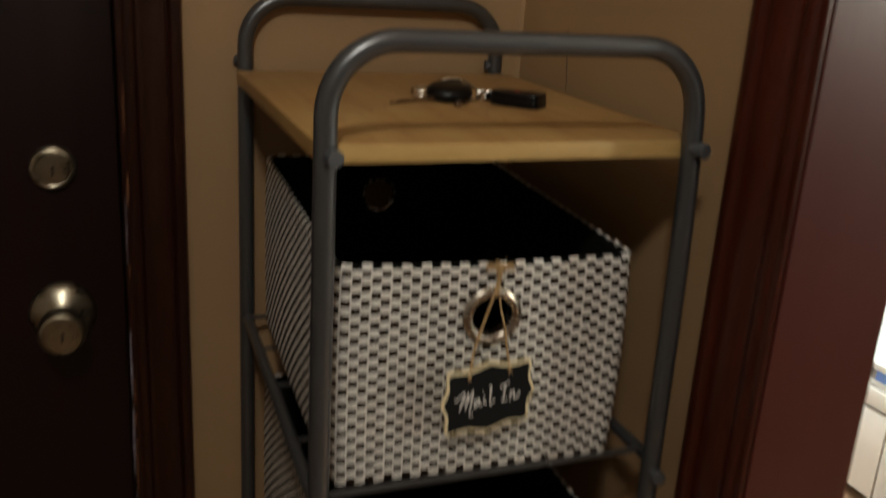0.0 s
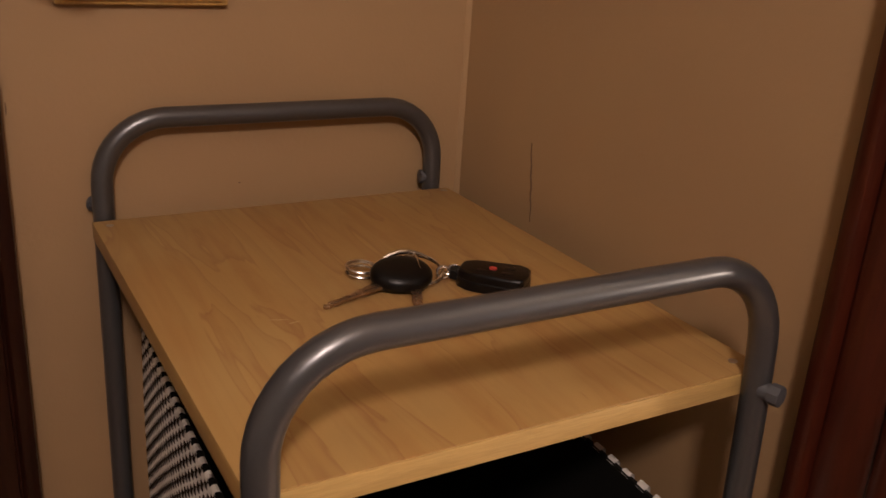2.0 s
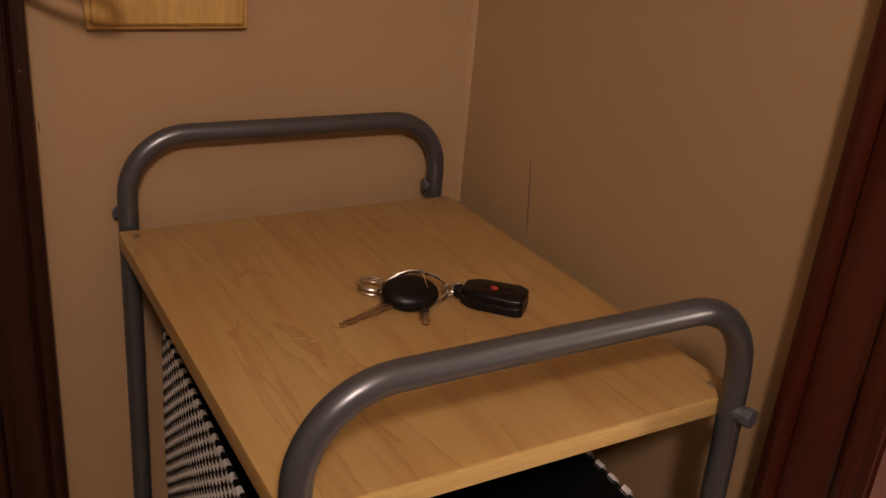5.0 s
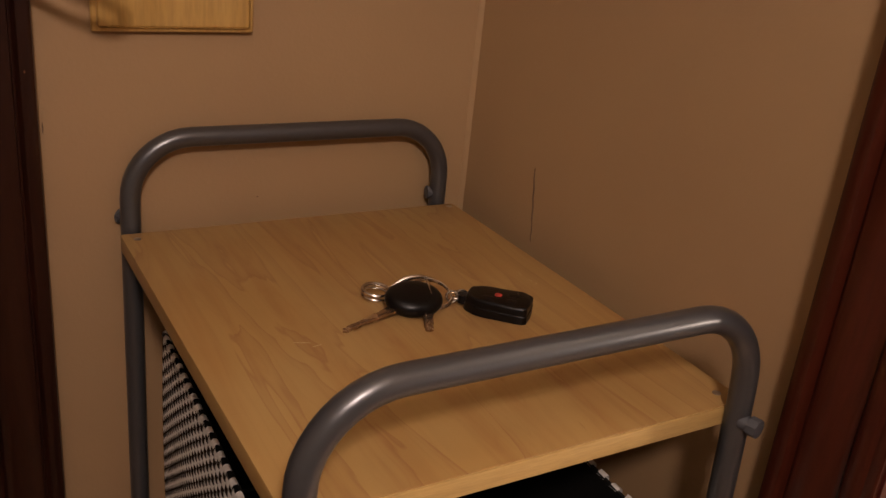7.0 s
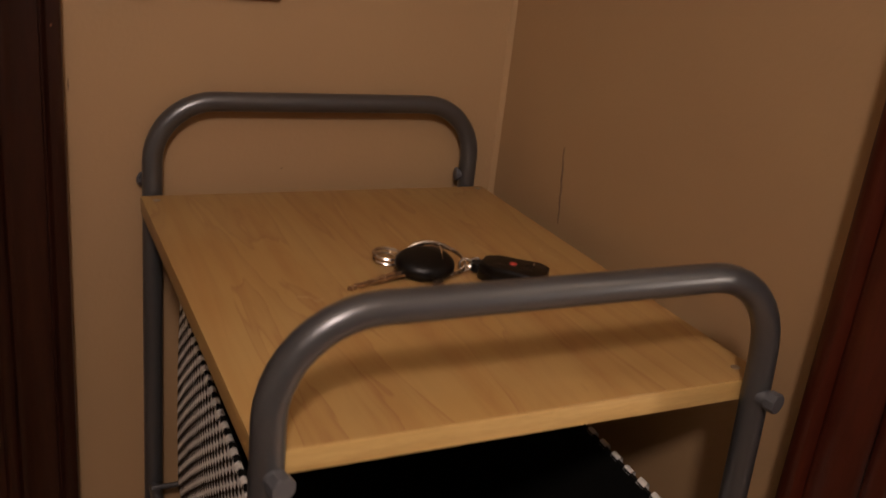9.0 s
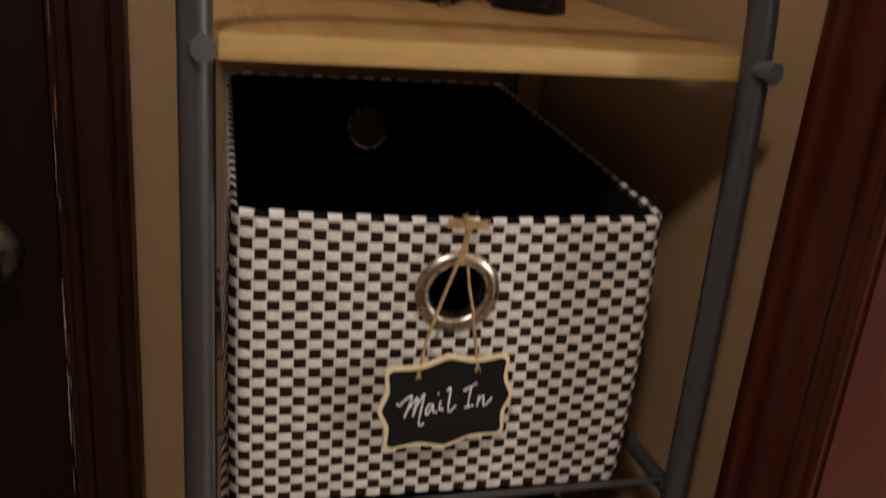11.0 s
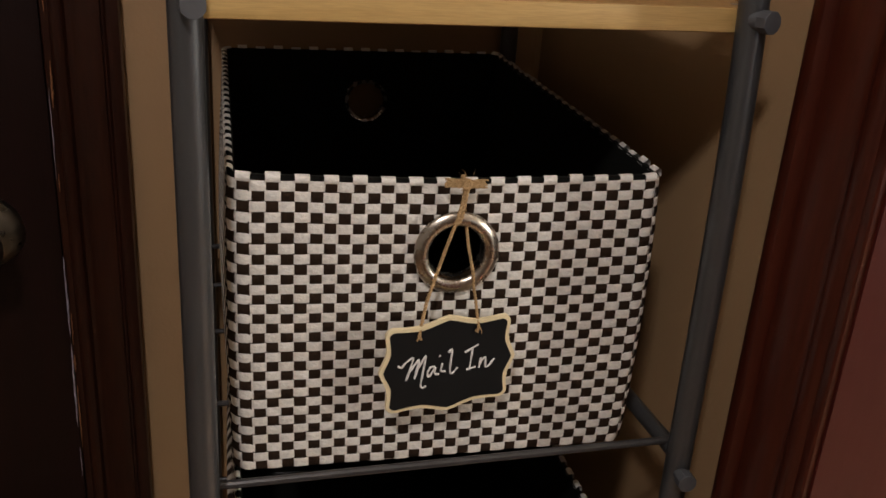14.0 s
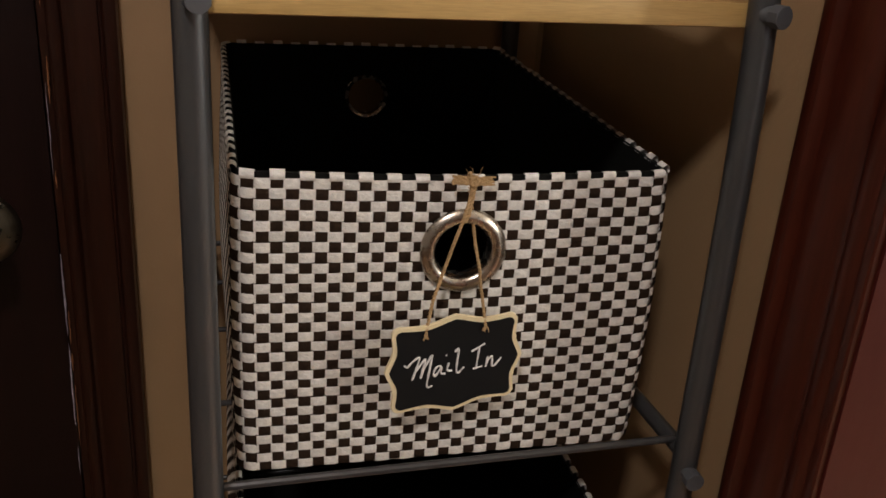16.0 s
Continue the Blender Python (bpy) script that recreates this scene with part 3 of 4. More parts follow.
def strand(points, normals, across, width, crown, closed, hole=0.0215):
    """A flat ribbon: along the points, with its two edges and a crowned middle."""
    bm = bmesh.new()
    rows = []
    for p, nrm in zip(points, normals):
        p, nrm = Vector(p), Vector(nrm)
        a = across if isinstance(across, Vector) else Vector((-nrm.y, nrm.x, 0))
        rows.append([bm.verts.new(p + a * (width * u) + nrm * (crown * c)) for u, c in ((-0.5, -1.0), (-0.36, 0.0), (0.0, 0.35), (0.36, 0.0), (0.5, -1.0))])
    n = len(rows)
    for i in range(n if closed else n - 1):
        A, B = rows[i], rows[(i + 1) % n]
        for k in range(4):
            mid = (A[k].co + A[k + 1].co + B[k].co + B[k + 1].co) / 4
            if not near_eyelet(mid.x, mid.y, mid.z, hole):
                bm.faces.new((A[k], A[k + 1], B[k + 1], B[k]))
    bmesh.ops.delete(bm, geom=[v for v in bm.verts if not v.link_faces], context="VERTS")
    return bm


def lining_shell():
    bm = bmesh.new()
    n, levels = 232, 34
    base, _ = perimeter(BIN_W, BIN_D, CORNER, n)
    for off, z0, z1 in ((-0.0022, 0.001, BIN_H + 0.0024), (-0.0052, 0.004, BIN_H + 0.0024)):
        rings = []
        for j in range(levels + 1):
            z = z0 + (z1 - z0) * j / levels
            rings.append([bm.verts.new((x + nx * off, y + ny * off, z)) for (x, y), (nx, ny) in base])
        for j in range(levels):
            for k in range(n):
                q = (rings[j][k], rings[j][(k + 1) % n], rings[j + 1][(k + 1) % n], rings[j + 1][k])
                mid = sum((v.co for v in q), Vector()) / 4
                if not near_eyelet(mid.x, mid.y, mid.z, 0.0205):
                    bm.faces.new(q)
        bm.faces.new(rings[0])
        top = rings[-1]
        if off == -0.0022:
            outer = top
    for k in range(n):
        bm.faces.new((outer[k], outer[(k + 1) % n], top[(k + 1) % n], top[k]))
    bmesh.ops.delete(bm, geom=[v for v in bm.verts if not v.link_faces], context="VERTS")
    return bm


def eyelet(bm, m):
    """A pressed metal ring with a rolled lip, its axis along z of m."""
    ro, ri = 0.0292, 0.0188
    prof = [(ro, 0.0), (ro + 0.0002, 0.0014), (ro - 0.0012, 0.0030), (ro - 0.0040, 0.0042), ((ro + ri) / 2, 0.0046), (ri + 0.0022, 0.0038), (ri + 0.0005, 0.0022), (ri, 0.0), (ri, -0.0085),
            (ri + 0.0008, -0.0095), (ri + 0.0035, -0.0098), (ri + 0.0040, -0.0092), (ri + 0.0012, -0.0080), (ri + 0.0012, -0.0002)]
    return lathe(bm, prof, m, 56, close=True)


def build_bin(m):
    b = empty("woven_bin", m)
    tagged(b, "black and white checkered woven storage bin with black lining", "storage bin", "bins on the cart")
    part("lining", lining_shell(), LINING, b, "black cloth lining")
    cols = 154
    per = 6
    base, total = perimeter(BIN_W, BIN_D, CORNER, cols * per, 0.95 * per)
    pitch, rh, amp = total / cols, BIN_H / ROWS_N, 0.00050
    rnd = random.Random(11)
    for r in range(ROWS_N):
        pts, nrm, ph = [], [], rnd.uniform(0, 6.28)
        dz = rnd.uniform(-0.00025, 0.00025)
        for k, ((x, y), (nx, ny)) in enumerate(base):
            s = k / per
            h = amp * max(-1, min(1, 1.5 * math.cos(math.pi * (s + r))))
            wob = 0.00022 * math.sin(s * 0.9 + ph) + 0.00018 * math.sin(s * 0.37 + 2 * ph)
            pts.append((x + nx * h, y + ny * h, rh * (r + 0.5) + dz + wob))
            nrm.append((nx, ny, 0))
        part("ribbon", strand(pts, nrm, Vector((0, 0, 1)), rh * 0.965, 0.00018, True), WHITE_RIBBON, b, "white paper ribbon", angle=70)
    for c in range(cols):
        (x, y), (nx, ny) = base[c * per]
        pts, nrm = [], []
        sh = rnd.uniform(-0.0004, 0.0004)
        x, y = x - ny * sh, y + nx * sh
        for k in range(ROWS_N * 4 + 1):
            s = k / 4 - 0.5
            h = -1.1 * amp * max(-1, min(1, 1.9 * math.cos(math.pi * (s + c))))
            pts.append((x + nx * h, y + ny * h, max(0.0005, rh * k / 4)))
            nrm.append((nx, ny, 0))
        part("warp_strip", strand(pts, nrm, 0, pitch * (0.86 + rnd.uniform(-0.05, 0.05)), 0.0002, False), BLACK_RIBBON, b, "black woven strip", angle=70)
    # white ends folded over the rim
    for c in range(0, cols, 2):
        (x, y), (nx, ny) = base[c * per]
        t = Vector((-ny, nx, 0))
        N = Vector((nx, ny, 0))
        bm = bmesh.new()
        w = pitch * 1.02
        lift = rnd.choice((0.0, 0.0003, 0.0006, 0.0010, 0.0016))
        prof = [(0.0006, BIN_H - 0.0014), (0.0012, BIN_H - 0.0006), (0.0009, BIN_H + 0.0024 + lift), (-0.0010, BIN_H + 0.0036 + lift), (-0.0034, BIN_H + 0.0034), (-0.0052, BIN_H + 0.0010)]
        rows = [[bm.verts.new(Vector((x, y, z)) + N * d + t * (w * u)) for u in (-0.5, 0, 0.5)] for d, z in prof]
        for A, B in zip(rows, rows[1:]):
            for k in range(2):
                bm.faces.new((A[k], A[k + 1], B[k + 1], B[k]))
        part("rim_fold", bm, WHITE_RIBBON, b, "white ribbon end folded over", angle=80)
    # the soft walls belly out at the sides and stand a little higher towards the back
    for o in b.children:
        for v in o.data.vertices:
            side = v.co.x / (BIN_W / 2)
            v.co.x += side * abs(side) * (0.0042 if side > 0 else 0.0012 + 0.0050 * math.cos(math.pi * v.co.y / (BIN_D * 1.02))) * max(0.0, math.sin(math.pi * min(1.0, v.co.z / BIN_H))) ** 0.7
            v.co.z *= 1 + 0.028 * (v.co.y / BIN_D + 0.5)
            front = max(0.0, 1 - (v.co.y + BIN_D / 2) / 0.12)
            v.co.z -= (SAG * (1 - min(1.0, abs(side)) ** 1.7) + 0.0014 * side) * front * v.co.z / BIN_H
    part("eyelet", eyelet(bmesh.new(), pose(EYELET_X, -BIN_D / 2 - 0.0012, EYELET_Z - SAG * EYELET_Z / BIN_H, 90, 0, 0)), NICKEL, b, "round brushed nickel eyelet", angle=50)
    part("eyelet", eyelet(bmesh.new(), pose(EYELET_X, BIN_D / 2 + 0.0012, EYELET_Z * 1.028, -90, 0, 0)), NICKEL, b, "round brushed nickel eyelet", angle=50)
    return b


BIN_Z = RAIL_Z[0] + 0.0007
upper_bin = build_bin(pose(0.3180, 0.8965, BIN_Z, 0, 0, -2.2))
lower_bin = copy_thing(upper_bin, pose(0.3180, 0.8960, RAIL_Z[1] + 0.0007, 0, 0, -1.6))


# ---- chalkboard tag on twine ----
def bracket_outline(hw, hh, peak, rc=0.0062, n=18):
    """A rectangle whose corners are rounded and whose sides each rise to a small point."""
    def rise(u, half):
        v = abs(u) / half
        return peak * (max(0.0, 1 - v / 0.46) ** 1.2) - 0.0012 * math.sin(min(1, max(0, (v - 0.12) / 0.78)) * math.pi)
    pts = []
    for k in range(-n, n + 1):
        u = (hw - rc) * k / n
        pts.append((u, -hh - rise(u, hw)))
    pts += [(hw - rc + rc * math.sin(a), -hh + rc - rc * math.cos(a)) for a in (0.4, 0.8, 1.2)]
    for k in range(-n, n + 1):
        u = (hh - rc) * k / n
        pts.append((hw + rise(u, hh), u))
    pts += [(hw - rc + rc * math.cos(a), hh - rc + rc * math.sin(a)) for a in (0.4, 0.8, 1.2)]
    for k in range(n, -n - 1, -1):
        u = (hw - rc) * k / n
        pts.append((u, hh + rise(u, hw)))
    pts += [(-hw + rc - rc * math.sin(a), hh - rc + rc * math.cos(a)) for a in (0.4, 0.8, 1.2)]
    for k in range(n, -n - 1, -1):
        u = (hh - rc) * k / n
        pts.append((-hw - rise(u, hh), u))
    pts += [(-hw + rc - rc * math.cos(a), -hh + rc - rc * math.sin(a)) for a in (0.4, 0.8, 1.2)]
    return pts


STROKES = {
    "M": [[(207, 380), (224, 388), (245, 366), (287, 338), (268, 395), (240, 458)], [(242, 454), (272, 400), (318, 346), (300, 400), (285, 446), (308, 396), (353, 326), (340, 382), (315, 480), (325, 497), (342, 487)]],
    "a": [[(396, 384), (376, 386), (356, 415), (362, 437), (397, 388), (391, 420), (414, 424)]],
    "i": [[(437, 366), (426, 404), (450, 410)], [(424, 325), (428, 327)]],
    "l": [[(472, 309), (492, 294), (474, 396), (482, 420), (515, 388)]],
    "I": [[(558, 308), (632, 265)], [(602, 280), (579, 390)], [(560, 401), (610, 386)]],
    "n": [[(642, 335), (629, 390)], [(632, 374), (650, 346), (667, 336), (664, 382), (680, 380), (714, 340)]],
}


def smooth_line(pts, k=6):
    """Points of a curve through the given ones."""
    p = [Vector((*q, 0)) for q in pts]
    p = [2 * p[0] - p[1]] + p + [2 * p[-1] - p[-2]]
    out = []
    for a, b, c, d in zip(p, p[1:], p[2:], p[3:]):
        for i in range(k):
            t = i / k
            out.append(0.5 * (2 * b + (c - a) * t + (2 * a - 5 * b + 4 * c - d) * t * t + (3 * b - a - 3 * c + d) * t ** 3))
    return out + [p[-2]]


def chalk_letters(parent):
    """The hand-lettered words "Mail In", letter by letter."""
    for name, lines in STROKES.items():
        bm = bmesh.new()
        for line in lines:
            way = []
            for q in smooth_line(line):
                dx, dy = q.x - 452, q.y - 365
                u = dx + 0.10 * dy
                way.append(Vector((u * 0.000136 - 0.0024, -(dy + 0.147 * u) * 0.000148 + 0.0019, 0.0031)))
            n = len(way)
            sweep(bm, way, [0.00078 + 0.00024 * math.sin(i * 1.1) * math.sin(i * 0.37) for i in range(n)], 6)
        part("letter", bm, CHALK, parent, "white chalk letter " + name)


TAG = pose(0.3055, 0.6690, 0.9385, 93.5, 0, 0) @ pose(0, 0, 0, 0, 3.0, 2.8)


def chalk_tag():
    t = empty("chalkboard_tag", TAG)
    tagged(t, "small black chalkboard tag with cream edge hung on twine", "tag")
    part("board", prism(bmesh.new(), bracket_outline(0.0440, 0.0332, 0.0044), 0.0, 0.0026, bevel=0.0006), CREAM, t, "cream painted wood board")
    part("slate", prism(bmesh.new(), bracket_outline(0.0412, 0.0304, 0.0042, 0.0042), 0.0024, 0.0031), SLATE, t, "black chalkboard face")
    chalk_letters(t)


chalk_tag()


def twist(bm, pts, r=0.0008, turns=260.0):
    """Two yarns laid round one another along the points."""
    pts = [Vector(p) for p in pts]
    fine = []
    for a, b in zip(pts, pts[1:]):
        k = max(2, int((b - a).length / 0.0012))
        fine += [a.lerp(b, i / k) for i in range(k)]
    fine.append(pts[-1])
    run = 0.0
    ways = ([], [])
    for i, p in enumerate(fine):
        if i:
            run += (p - fine[i - 1]).length
        d = (fine[min(i + 1, len(fine) - 1)] - fine[max(i - 1, 0)]).normalized()
        u = d.orthogonal().normalized() if abs(d.z) < 0.2 else (Vector((1, 0, 0)) - d * d.x).normalized()
        v = d.cross(u)
        for s, way in zip((0, math.pi), ways):
            way.append(p + 0.6 * r * (math.cos(run * turns * 6.283 + s) * u + math.sin(run * turns * 6.283 + s) * v))
    for way in ways:
        sweep(bm, way, r * 0.72, 6)
    return bm


def twine():
    t = empty("twine", Matrix())
    tagged(t, "tan jute twine knotted over the bin rim through the eyelet", "string")
    top = 1.0632
    hl, hr = TAG @ Vector((-0.0215, 0.0262, 0.0036)), TAG @ Vector((0.0200, 0.0268, 0.0036))
    f = 0.6795
    left = [(0.3125, f, top), (0.3122, f - 0.0012, 1.0605), (0.3110, f - 0.002, 1.0510), (0.3068, f - 0.0068, 1.0410), (0.3005, f - 0.0072, 1.022), (0.2942, f - 0.0068, 1.000), (0.2892, f - 0.008, 0.984)]
    part("strand", twist(bmesh.new(), left + [tuple(hl), tuple(hl + Vector((0.0002, 0.003, -0.004)))], 0.0011, 190), TWINE, t)
    # the other strand comes down inside the bin and out through the eyelet
    part("strand", twist(bmesh.new(), [(0.3135, f + 0.0085, 1.062), (0.3155, f + 0.0085, 1.046), (0.3165, f + 0.006, 1.034), (0.3180, f + 0.001, 1.018), (0.3196, f - 0.0072, 1.004), (0.3206, f - 0.0076, 0.994),
                                      (0.3228, f - 0.0078, 0.984), tuple(hr), tuple(hr + Vector((0.0002, 0.003, -0.004)))], 0.0010, 190), TWINE, t)
    # both yarns laid together between the knot and the eyelet
    part("strand", twist(bmesh.new(), [(0.3130, f - 0.0010, top + 0.0006), (0.3134, f - 0.0020, 1.0590), (0.3120, f - 0.0026, 1.0500), (0.3095, f - 0.0066, 1.0425), (0.3070, f - 0.0074, 1.0370)], 0.0013, 170), TWINE, t)
    fray = random.Random(8)
    for k in range(7):
        z = top + 0.0026 - 0.00085 * k
        a, b = 0.2985 + fray.uniform(-0.0008, 0.0012), 0.3262 + fray.uniform(-0.0016, 0.0008)
        dy = fray.uniform(-0.0005, 0.0003)
        part("yarn", twist(bmesh.new(), [(a, f - 0.0014 + dy, z + 0.0004), (0.3050, f - 0.0024 + dy, z + 0.0002), (0.3125, f - 0.0030 + dy, z - 0.0010 + 0.0002 * k), (0.3190, f - 0.0024 + dy, z - 0.0006), (b, f - 0.0014 + dy, z - 0.0010)], 0.00062, 120), TWINE, t, "yarn of the flattened twine bow")
    bm = bmesh.new()
    sweep(bm, [(0.3125 + 0.0026 * math.cos(a), f - 0.0030 + 0.0006 * math.sin(2 * a), top - 0.0005 + 0.0030 * math.sin(a)) for a in (6.283 * k / 14 for k in range(14))], 0.0012, 8, closed=True)
    part("knot", bm, TWINE, t, "tight twine knot")
    part("strand", twist(bmesh.new(), [(0.3115, f - 0.001, top + 0.001), (0.3120, f + 0.003, top + 0.003), (0.3125, f + 0.0085, top + 0.0012), (0.3128, f + 0.0095, top - 0.012)], 0.0010, 190), TWINE, t)
    for hole in (hl, hr):
        for k in range(9):
            a = Vector((fray.uniform(-0.0010, 0.0010), -0.0009, fray.uniform(-0.0006, 0.0016)))
            b = a + Vector((fray.uniform(-0.0022, 0.0022), fray.uniform(-0.0006, 0.0002), fray.uniform(-0.0042, -0.0012)))
            part("frayed_end", sweep(bmesh.new(), [hole + a, hole + (a + b) / 2 + Vector((fray.uniform(-0.0006, 0.0006), -0.0003, 0)), hole + b], [0.00045, 0.0004, 0.0002], 5), TWINE, t)
    rnd = random.Random(3)
    for k in range(5):
        p = Vector((0.3125 + rnd.uniform(-0.004, 0.004), f - 0.001, top + 0.001))
        q = p + Vector((rnd.uniform(-0.006, 0.006), rnd.uniform(-0.003, 0.002), rnd.uniform(0.002, 0.010)))
        part("loose_fibre", sweep(bmesh.new(), [p, (p + q) / 2 + Vector((0.001, 0, 0)), q], [0.00018, 0.00014, 0.00008], 4), TWINE, t)


twine()


# ---- keys on the shelf ----
def arc_ring(r, n=40, tilt=Matrix()):
    return [tilt @ Vector((r * math.cos(6.283 * k / n), r * math.sin(6.283 * k / n), 0)) for k in range(n)]


def rounded_rect(w, h, r, n=5):
    pts = []
    for cx, cy, a0 in ((w / 2 - r, -h / 2 + r, -90), (w / 2 - r, h / 2 - r, 0), (-w / 2 + r, h / 2 - r, 90), (-w / 2 + r, -h / 2 + r, 180)):
        pts += [(cx + r * math.cos(radians(a0 + 90 * k / n)), cy + r * math.sin(radians(a0 + 90 * k / n))) for k in range(n + 1)]
    return pts


def keys():
    z = SHELF_TOP
    k = empty("bunch_of_keys", pose(0.335, 0.885, z))
    tagged(k, "black-headed car keys and black remote on a steel ring", "keys")
    o = Vector((0.335, 0.888, z))
    L = lambda x, y, h=0: Vector((x, y, z + h)) - o
    # car key: thick domed oval head and long blade
    dome = [(0, 0.0158), (0.45, 0.0155), (0.72, 0.0146), (0.88, 0.0126), (0.97, 0.0100), (1.0, 0.0076), (0.99, 0.0050), (0.93, 0.0025), (0.82, 0.0012), (0, 0.0012)]
    head = Matrix.Translation(L(0.3325, 0.8842)) @ pose(0, -0.0010, 0.0032, 0, 0, -15) @ pose(0, 0, 0, 15, 0, 0) @ Matrix.Diagonal((0.0248, 0.0200, 1, 1))
    part("key_head", lathe(bmesh.new(), dome, head, 40), FOB, k, "black plastic key head", angle=60)
    part("key_head", prism(bmesh.new(), rounded_rect(0.020, 0.016, 0.007), 0.0006, 0.0034, Matrix.Translation(L(0.3385, 0.8740)) @ pose(0, 0, 0, 0, 0, 64), bevel=0.0008), FOB, k, "black plastic key head")
    def blade(a, b, w, w2, th, teeth):
        a, b = Vector(a), Vector(b)
        d = (b - a)
        ln = d.length
        m = Matrix.Translation(a) @ d.to_track_quat("X", "Z").to_matrix().to_4x4()
        half = lambda u: (w + (w2 - w) * min(1.0, 1.5 * u)) / 2
        out = [(0, -w / 2)]
        out += [(ln * u / teeth, -half(u / teeth) + (0.0016 if u % 3 == 1 and u > 3 else 0.0001)) for u in range(1, teeth)]
        out += [(ln - 0.002, -w2 / 2 + 0.0008), (ln, 0), (ln - 0.002, w2 / 2 - 0.0008)]
        out += [(ln * u / teeth, half(u / teeth) - (0.0015 if u % 3 == 0 and u > 3 else 0.0001)) for u in range(teeth - 1, 0, -1)]
        out += [(0, w / 2)]
        bm = prism(bmesh.new(), out, -th / 2, th / 2, m, bevel=0.0004)
        rib = [(ln * 0.02, -w * 0.16), (ln * 0.55, -w2 * 0.14), (ln * 0.90, -w2 * 0.10), (ln * 0.90, w2 * 0.12), (ln * 0.55, w2 * 0.16), (ln * 0.02, w * 0.18)]
        return prism(bm, rib, th / 2 - 0.0002, th / 2 + 0.0006, m, bevel=0.0003)
    part("key_blade", blade(L(0.313, 0.8786, 0.0052), L(0.2595, 0.8622, 0.0018), 0.0105, 0.0062, 0.0024, 14), KEY_METAL, k, "cut steel key blade", smooth=False)
    part("key_blade", blade(L(0.3385, 0.8685, 0.0030), L(0.3250, 0.8400, 0.0018), 0.0088, 0.0080, 0.0022, 8), KEY_METAL, k, "cut steel key blade", smooth=False)
    # split ring, and a clasp whose bar lies along the head
    for h, r in ((0.0092, 0.0187), (0.0108, 0.0185)):
        tl = Matrix.Translation(L(0.3512, 0.8872, h)) @ pose(0, 0, 0, 16, 2, 0)
        part("split_ring", sweep(bmesh.new(), arc_ring(r, 48, tl), 0.0010, 8, closed=True), CHROME, k, "steel split ring")
    oval = [(0.0118 * math.cos(a), 0.0092 * math.sin(a)) for a in (6.283 * i / 30 for i in range(30))]
    for h, r in ((0.0078, 0.0015), (0.0036, 0.0013)):
        lo = Matrix.Translation(L(0.3122, 0.9118, h)) @ pose(0, 0, 0, 10, 4, -20)
        part("snap_loop", sweep(bmesh.new(), [lo @ Vector((x, y, 0)) for x, y in oval], r, 8, closed=True), CHROME, k, "steel snap loop")
    part("snap_loop", sweep(bmesh.new(), [L(*p) for p in ((0.3194, 0.9070, 0.0090), (0.3215, 0.9015, 0.0140), (0.3308, 0.9012, 0.0190), (0.3385, 0.8998, 0.0212), (0.3469, 0.8985, 0.0212), (0.3544, 0.8945, 0.0198), (0.3605, 0.8915, 0.0165))],
                                       [0.0010, 0.0016, 0.0020, 0.0021, 0.0019, 0.0014, 0.0010], 10), CHROME, k, "steel clasp bar")
    part("snap_loop", sweep(bmesh.new(), [L(*p) for p in ((0.3500, 0.8950, 0.0200), (0.3485, 0.8880, 0.0196), (0.3455, 0.8800, 0.0180), (0.3440, 0.8740, 0.0164), (0.3465, 0.8715, 0.0150))], [0.0009, 0.0010, 0.0010, 0.0010, 0.0008], 8), CHROME, k, "steel clasp spring")
    for i, (x, y) in enumerate(((0.3692, 0.8808), (0.3742, 0.8822), (0.3785, 0.8800))):
        li = Matrix.Translation(L(x, y, 0.0070)) @ pose(0, 0, 0, 75 if i % 2 == 0 else 12, 0, -20)
        part("chain_link", sweep(bmesh.new(), arc_ring(0.0050, 20, li), 0.0011, 8, closed=True), CHROME, k)
    # remote
    fm = Matrix.Translation(L(0.3998, 0.8548, 0.0)) @ pose(0, 0, 0, 0, 0, -46) @ Matrix.Diagonal((0.905, 0.97, 1, 1))
    body = [(-0.031, -0.0075), (-0.029, -0.0110), (-0.020, -0.0165), (-0.012, -0.0182), (0.020, -0.0180), (0.0272, -0.0172), (0.0304, -0.0142), (0.0314, 0.0), (0.0304, 0.0142), (0.0272, 0.0172), (0.020, 0.0180), (-0.012, 0.0182), (-0.020, 0.0165), (-0.029, 0.0110), (-0.031, 0.0075)]
    low = part("remote", prism(bmesh.new(), body, 0.0005, 0.0080, fm, bevel=0.0014), FOB, k, "black plastic key remote")
    part("remote_cover", prism(bmesh.new(), [(x * 0.98, y * 0.97) for x, y in body], 0.0083, 0.0152, fm, bevel=0.0034), FOB, low)
    part("lug", prism(bmesh.new(), rounded_rect(0.010, 0.012, 0.004), 0.003, 0.010, fm @ pose(-0.034, 0, 0), bevel=0.001), FOB, low)
    part("red_button", lathe(bmesh.new(), [(0, 0.0150), (0.0037, 0.0150), (0.0035, 0.0158), (0, 0.0161)], fm @ pose(-0.0010, 0.0005, 0), 20), RED_BUTTON, low, "red panic button")
    for x, y in ((0.013, 0.006), (0.013, -0.006), (-0.009, -0.0075)):
        part("button", prism(bmesh.new(), rounded_rect(0.010, 0.006, 0.0025), 0.0149, 0.0156, fm @ pose(x, y, 0), bevel=0.0005), FOB, low)
    part("indicator", lathe(bmesh.new(), [(0, 0.0150), (0.0010, 0.0150), (0.0008, 0.0156), (0, 0.0157)], fm @ pose(0.0155, 0.0115, 0), 12), CHROME, low)


keys()


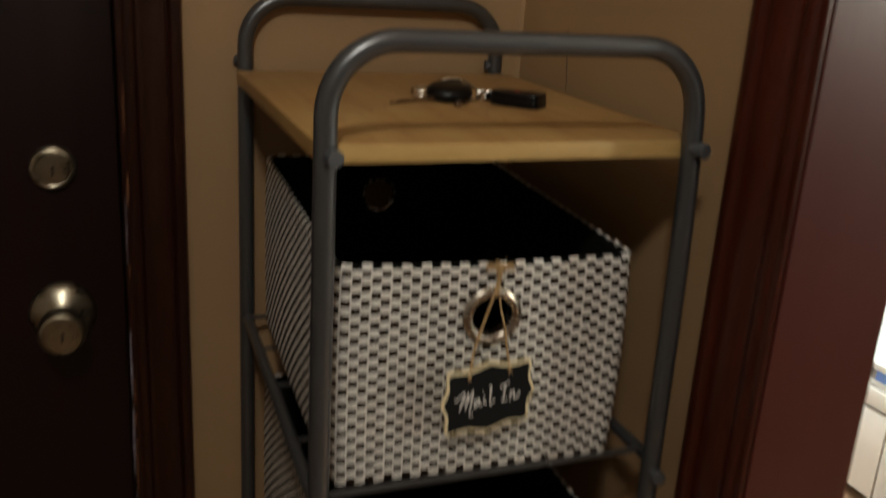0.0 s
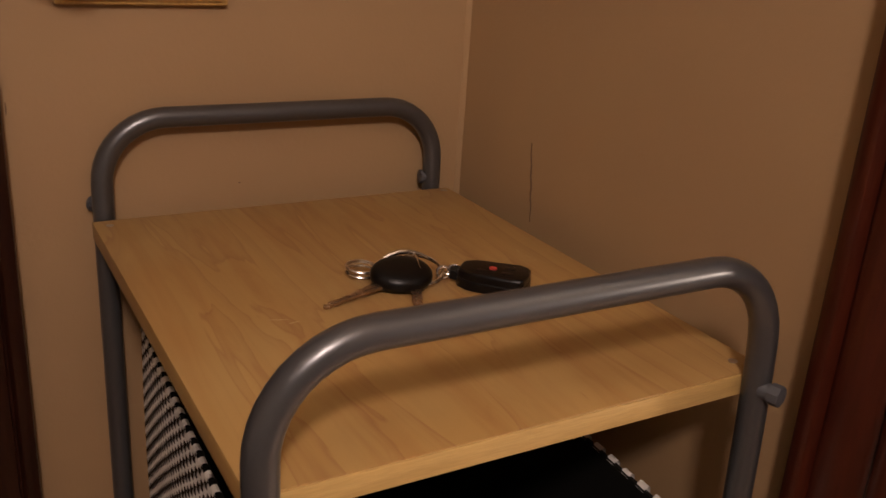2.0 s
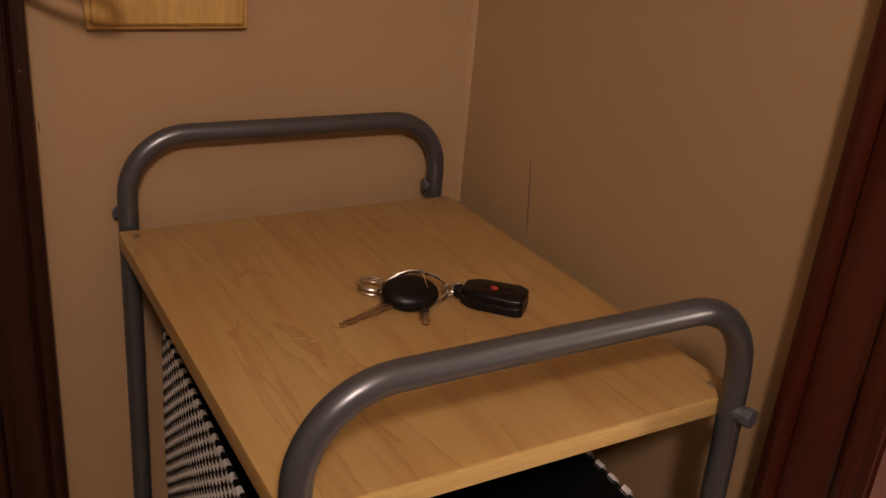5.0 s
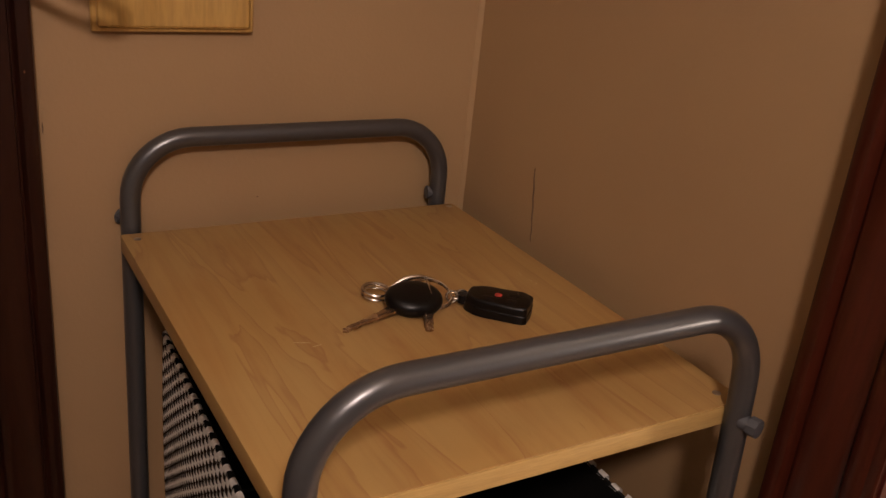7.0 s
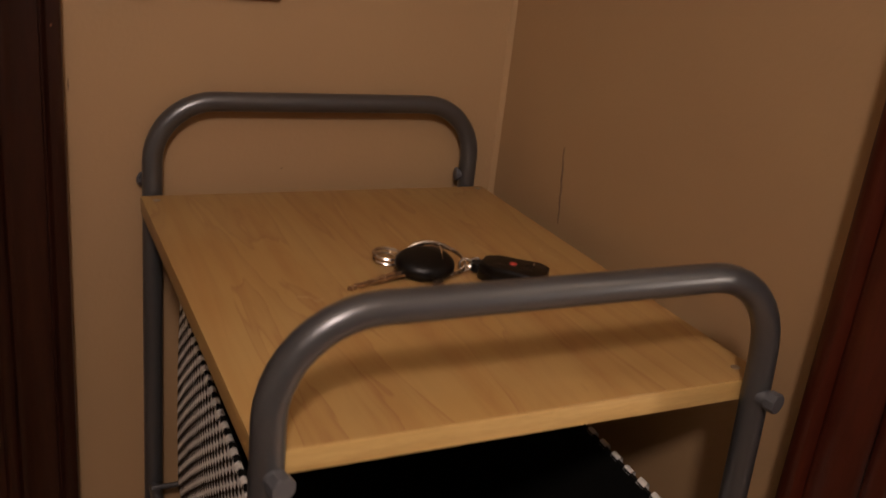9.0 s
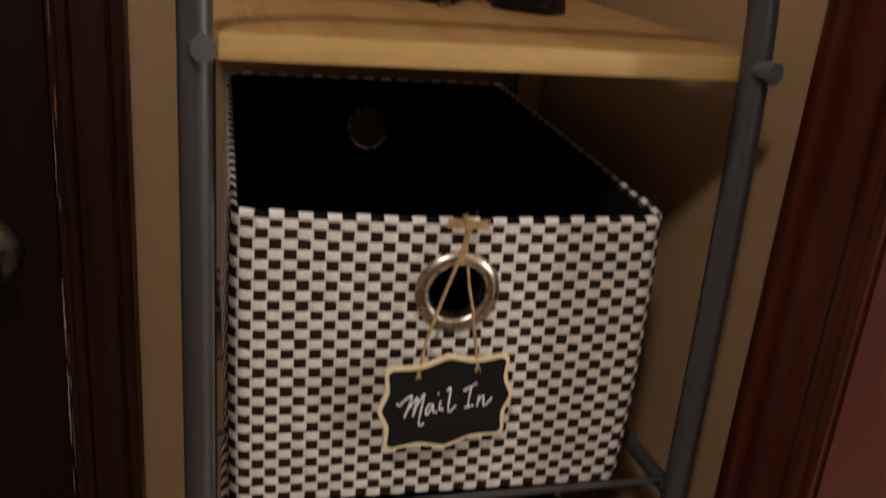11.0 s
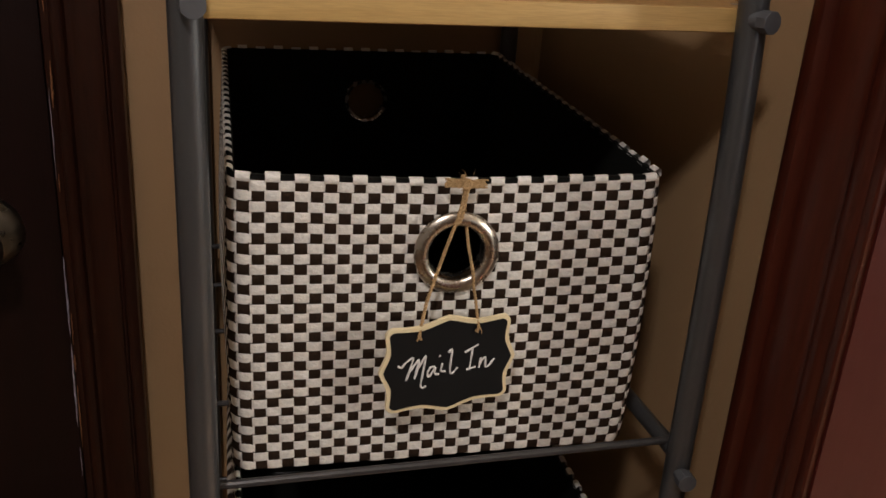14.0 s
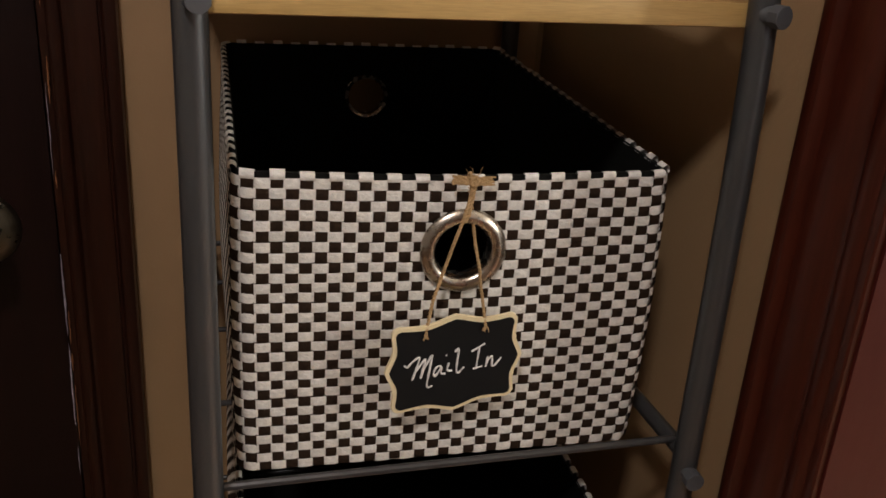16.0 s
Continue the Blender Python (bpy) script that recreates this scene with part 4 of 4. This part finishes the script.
# ---- key rack on the wall ----
def key_rack():
    x0, x1, z0, z1 = 0.1300, 0.2758, 1.3625, 1.475
    k = empty("key_rack", pose((x0 + x1) / 2, YW, z0))
    tagged(k, "honey pine key rack board with black hooks on the wall", "key rack")
    w, h = x1 - x0, z1 - z0
    part("board", boxed(-w / 2, w / 2, -0.009, 0.0, 0, h, bevel=0.003, seg=3), PINE, k)
    part("raised_panel", boxed(-w / 2 + 0.0045, w / 2 - 0.0045, -0.0125, -0.009, 0.0045, h - 0.0045, bevel=0.0035, seg=3), PINE, k)
    for x in (-0.027, 0.026):
        hook = part("hook", lathe(bmesh.new(), [(0, 0), (0.006, 0), (0.006, 0.002), (0.0035, 0.003), (0, 0.003)], pose(x, -0.013, 0.052, 90, 0, 0), 18), HOOK, k, "black metal cup hook")
        part("stem", sweep(bmesh.new(), [(x, -0.013 - 0.010 * math.sin(a) - 0.004, 0.052 - 0.009 * (1 - math.cos(a))) for a in (0.25 * i for i in range(11))], 0.0015, 8), HOOK, hook)
    return k


key_rack()


# ---- swing-bar guard on the door trim: its shadow falls on the wall and the rack ----
def bar_guard():
    g = empty("swing_bar_guard", Matrix())
    tagged(g, "steel swing-bar door guard mounted on the dark door trim", "door guard")
    part("base_plate", boxed(0.020, 0.066, YW - 0.027, YW - 0.0215, 1.413, 1.470, bevel=0.002), NICKEL, g)
    part("hinge", lathe(bmesh.new(), [(0, -0.022), (0.006, -0.022), (0.006, 0.022), (0, 0.022)], pose(0.050, YW - 0.034, 1.432), 16), NICKEL, g)
    loop = [(0.052, 1.100, 1.412), (0.081, 1.091, 1.4085), (0.0956, 1.061, 1.4135), (0.1082, 1.031, 1.4219), (0.1186, 1.011, 1.4272), (0.1245, 1.001, 1.4325), (0.1295, 0.999, 1.439), (0.1272, 1.001, 1.4452),
            (0.1195, 1.011, 1.4463), (0.1073, 1.031, 1.4414), (0.0918, 1.061, 1.4364), (0.074, 1.091, 1.4350), (0.052, 1.100, 1.440)]
    part("bar", sweep(bmesh.new(), loop, 0.0042, 12), NICKEL, g, "bent steel loop bar")


bar_guard()


# ---- next room, seen past the jamb ----
def white_cabinet():
    c = empty("white_cabinet", pose(1.862, 1.50, 0))
    tagged(c, "white lacquered low cabinet with drawers in the next room", "cabinet")
    for y in (-0.55, 0.53):
        part("side_panel", boxed(0.0, 0.42, y, y + 0.02, 0.014, 0.366, bevel=0.002), WHITE_LAC, c)
    part("back_panel", boxed(0.40, 0.42, -0.53, 0.53, 0.014, 0.366), WHITE_LAC, c)
    part("shelf", boxed(0.004, 0.40, -0.53, 0.53, 0.318, 0.332, bevel=0.002), WHITE_LAC, c)
    part("top", boxed(-0.008, 0.43, -0.555, 0.555, 0.366, 0.386, bevel=0.004), WHITE_LAC, c)
    for y in (-0.265, 0.265):
        for z0, z1 in ((0.268, 0.316), (0.022, 0.258)):
            d = part("drawer", boxed(-0.012, 0.36, y - 0.262, y + 0.262, z0, z1, bevel=0.003), WHITE_LAC, c)
            part("handle", sweep(bmesh.new(), [(-0.012, y - 0.04, z1 - 0.02), (-0.030, y - 0.035, z1 - 0.02), (-0.030, y + 0.035, z1 - 0.02), (-0.012, y + 0.04, z1 - 0.02)], 0.004, 8), NICKEL, d)
    # near-black base that stands in for the shadow line under the cabinet
    part("plinth", boxed(0.03, 0.39, -0.52, 0.52, 0.0, 0.014), DARK_HOLE, c)
    b = link("blue_box", boxed(1.868, 2.02, 1.44, 1.585, 0.3325, 0.362, bevel=0.003), BLUE_CARD)
    tagged(b, "small blue card box in the white cabinet", "box")


white_cabinet()


# ---- ceiling lamp of the hall ----
def ceiling_lamp():
    c = empty("ceiling_lamp", pose(LAMP[0], LAMP[1], CEIL))
    tagged(c, "plain white pendant lamp holder with a bare bulb", "ceiling lamp")
    part("rose", lathe(bmesh.new(), [(0, 0), (0.055, 0), (0.05, -0.018), (0.02, -0.03), (0, -0.03)], Matrix(), 28), CEIL_PAINT, c)
    drop = CEIL - LAMP[2]
    part("cord", sweep(bmesh.new(), [(0, 0, -0.028), (0, 0, -drop + 0.115)], 0.0035, 10), CEIL_PAINT, c)
    part("holder", lathe(bmesh.new(), [(0, -drop + 0.12), (0.012, -drop + 0.118), (0.021, -drop + 0.10), (0.021, -drop + 0.072), (0, -drop + 0.072)], Matrix(), 24), CEIL_PAINT, c)


ceiling_lamp()
floor()
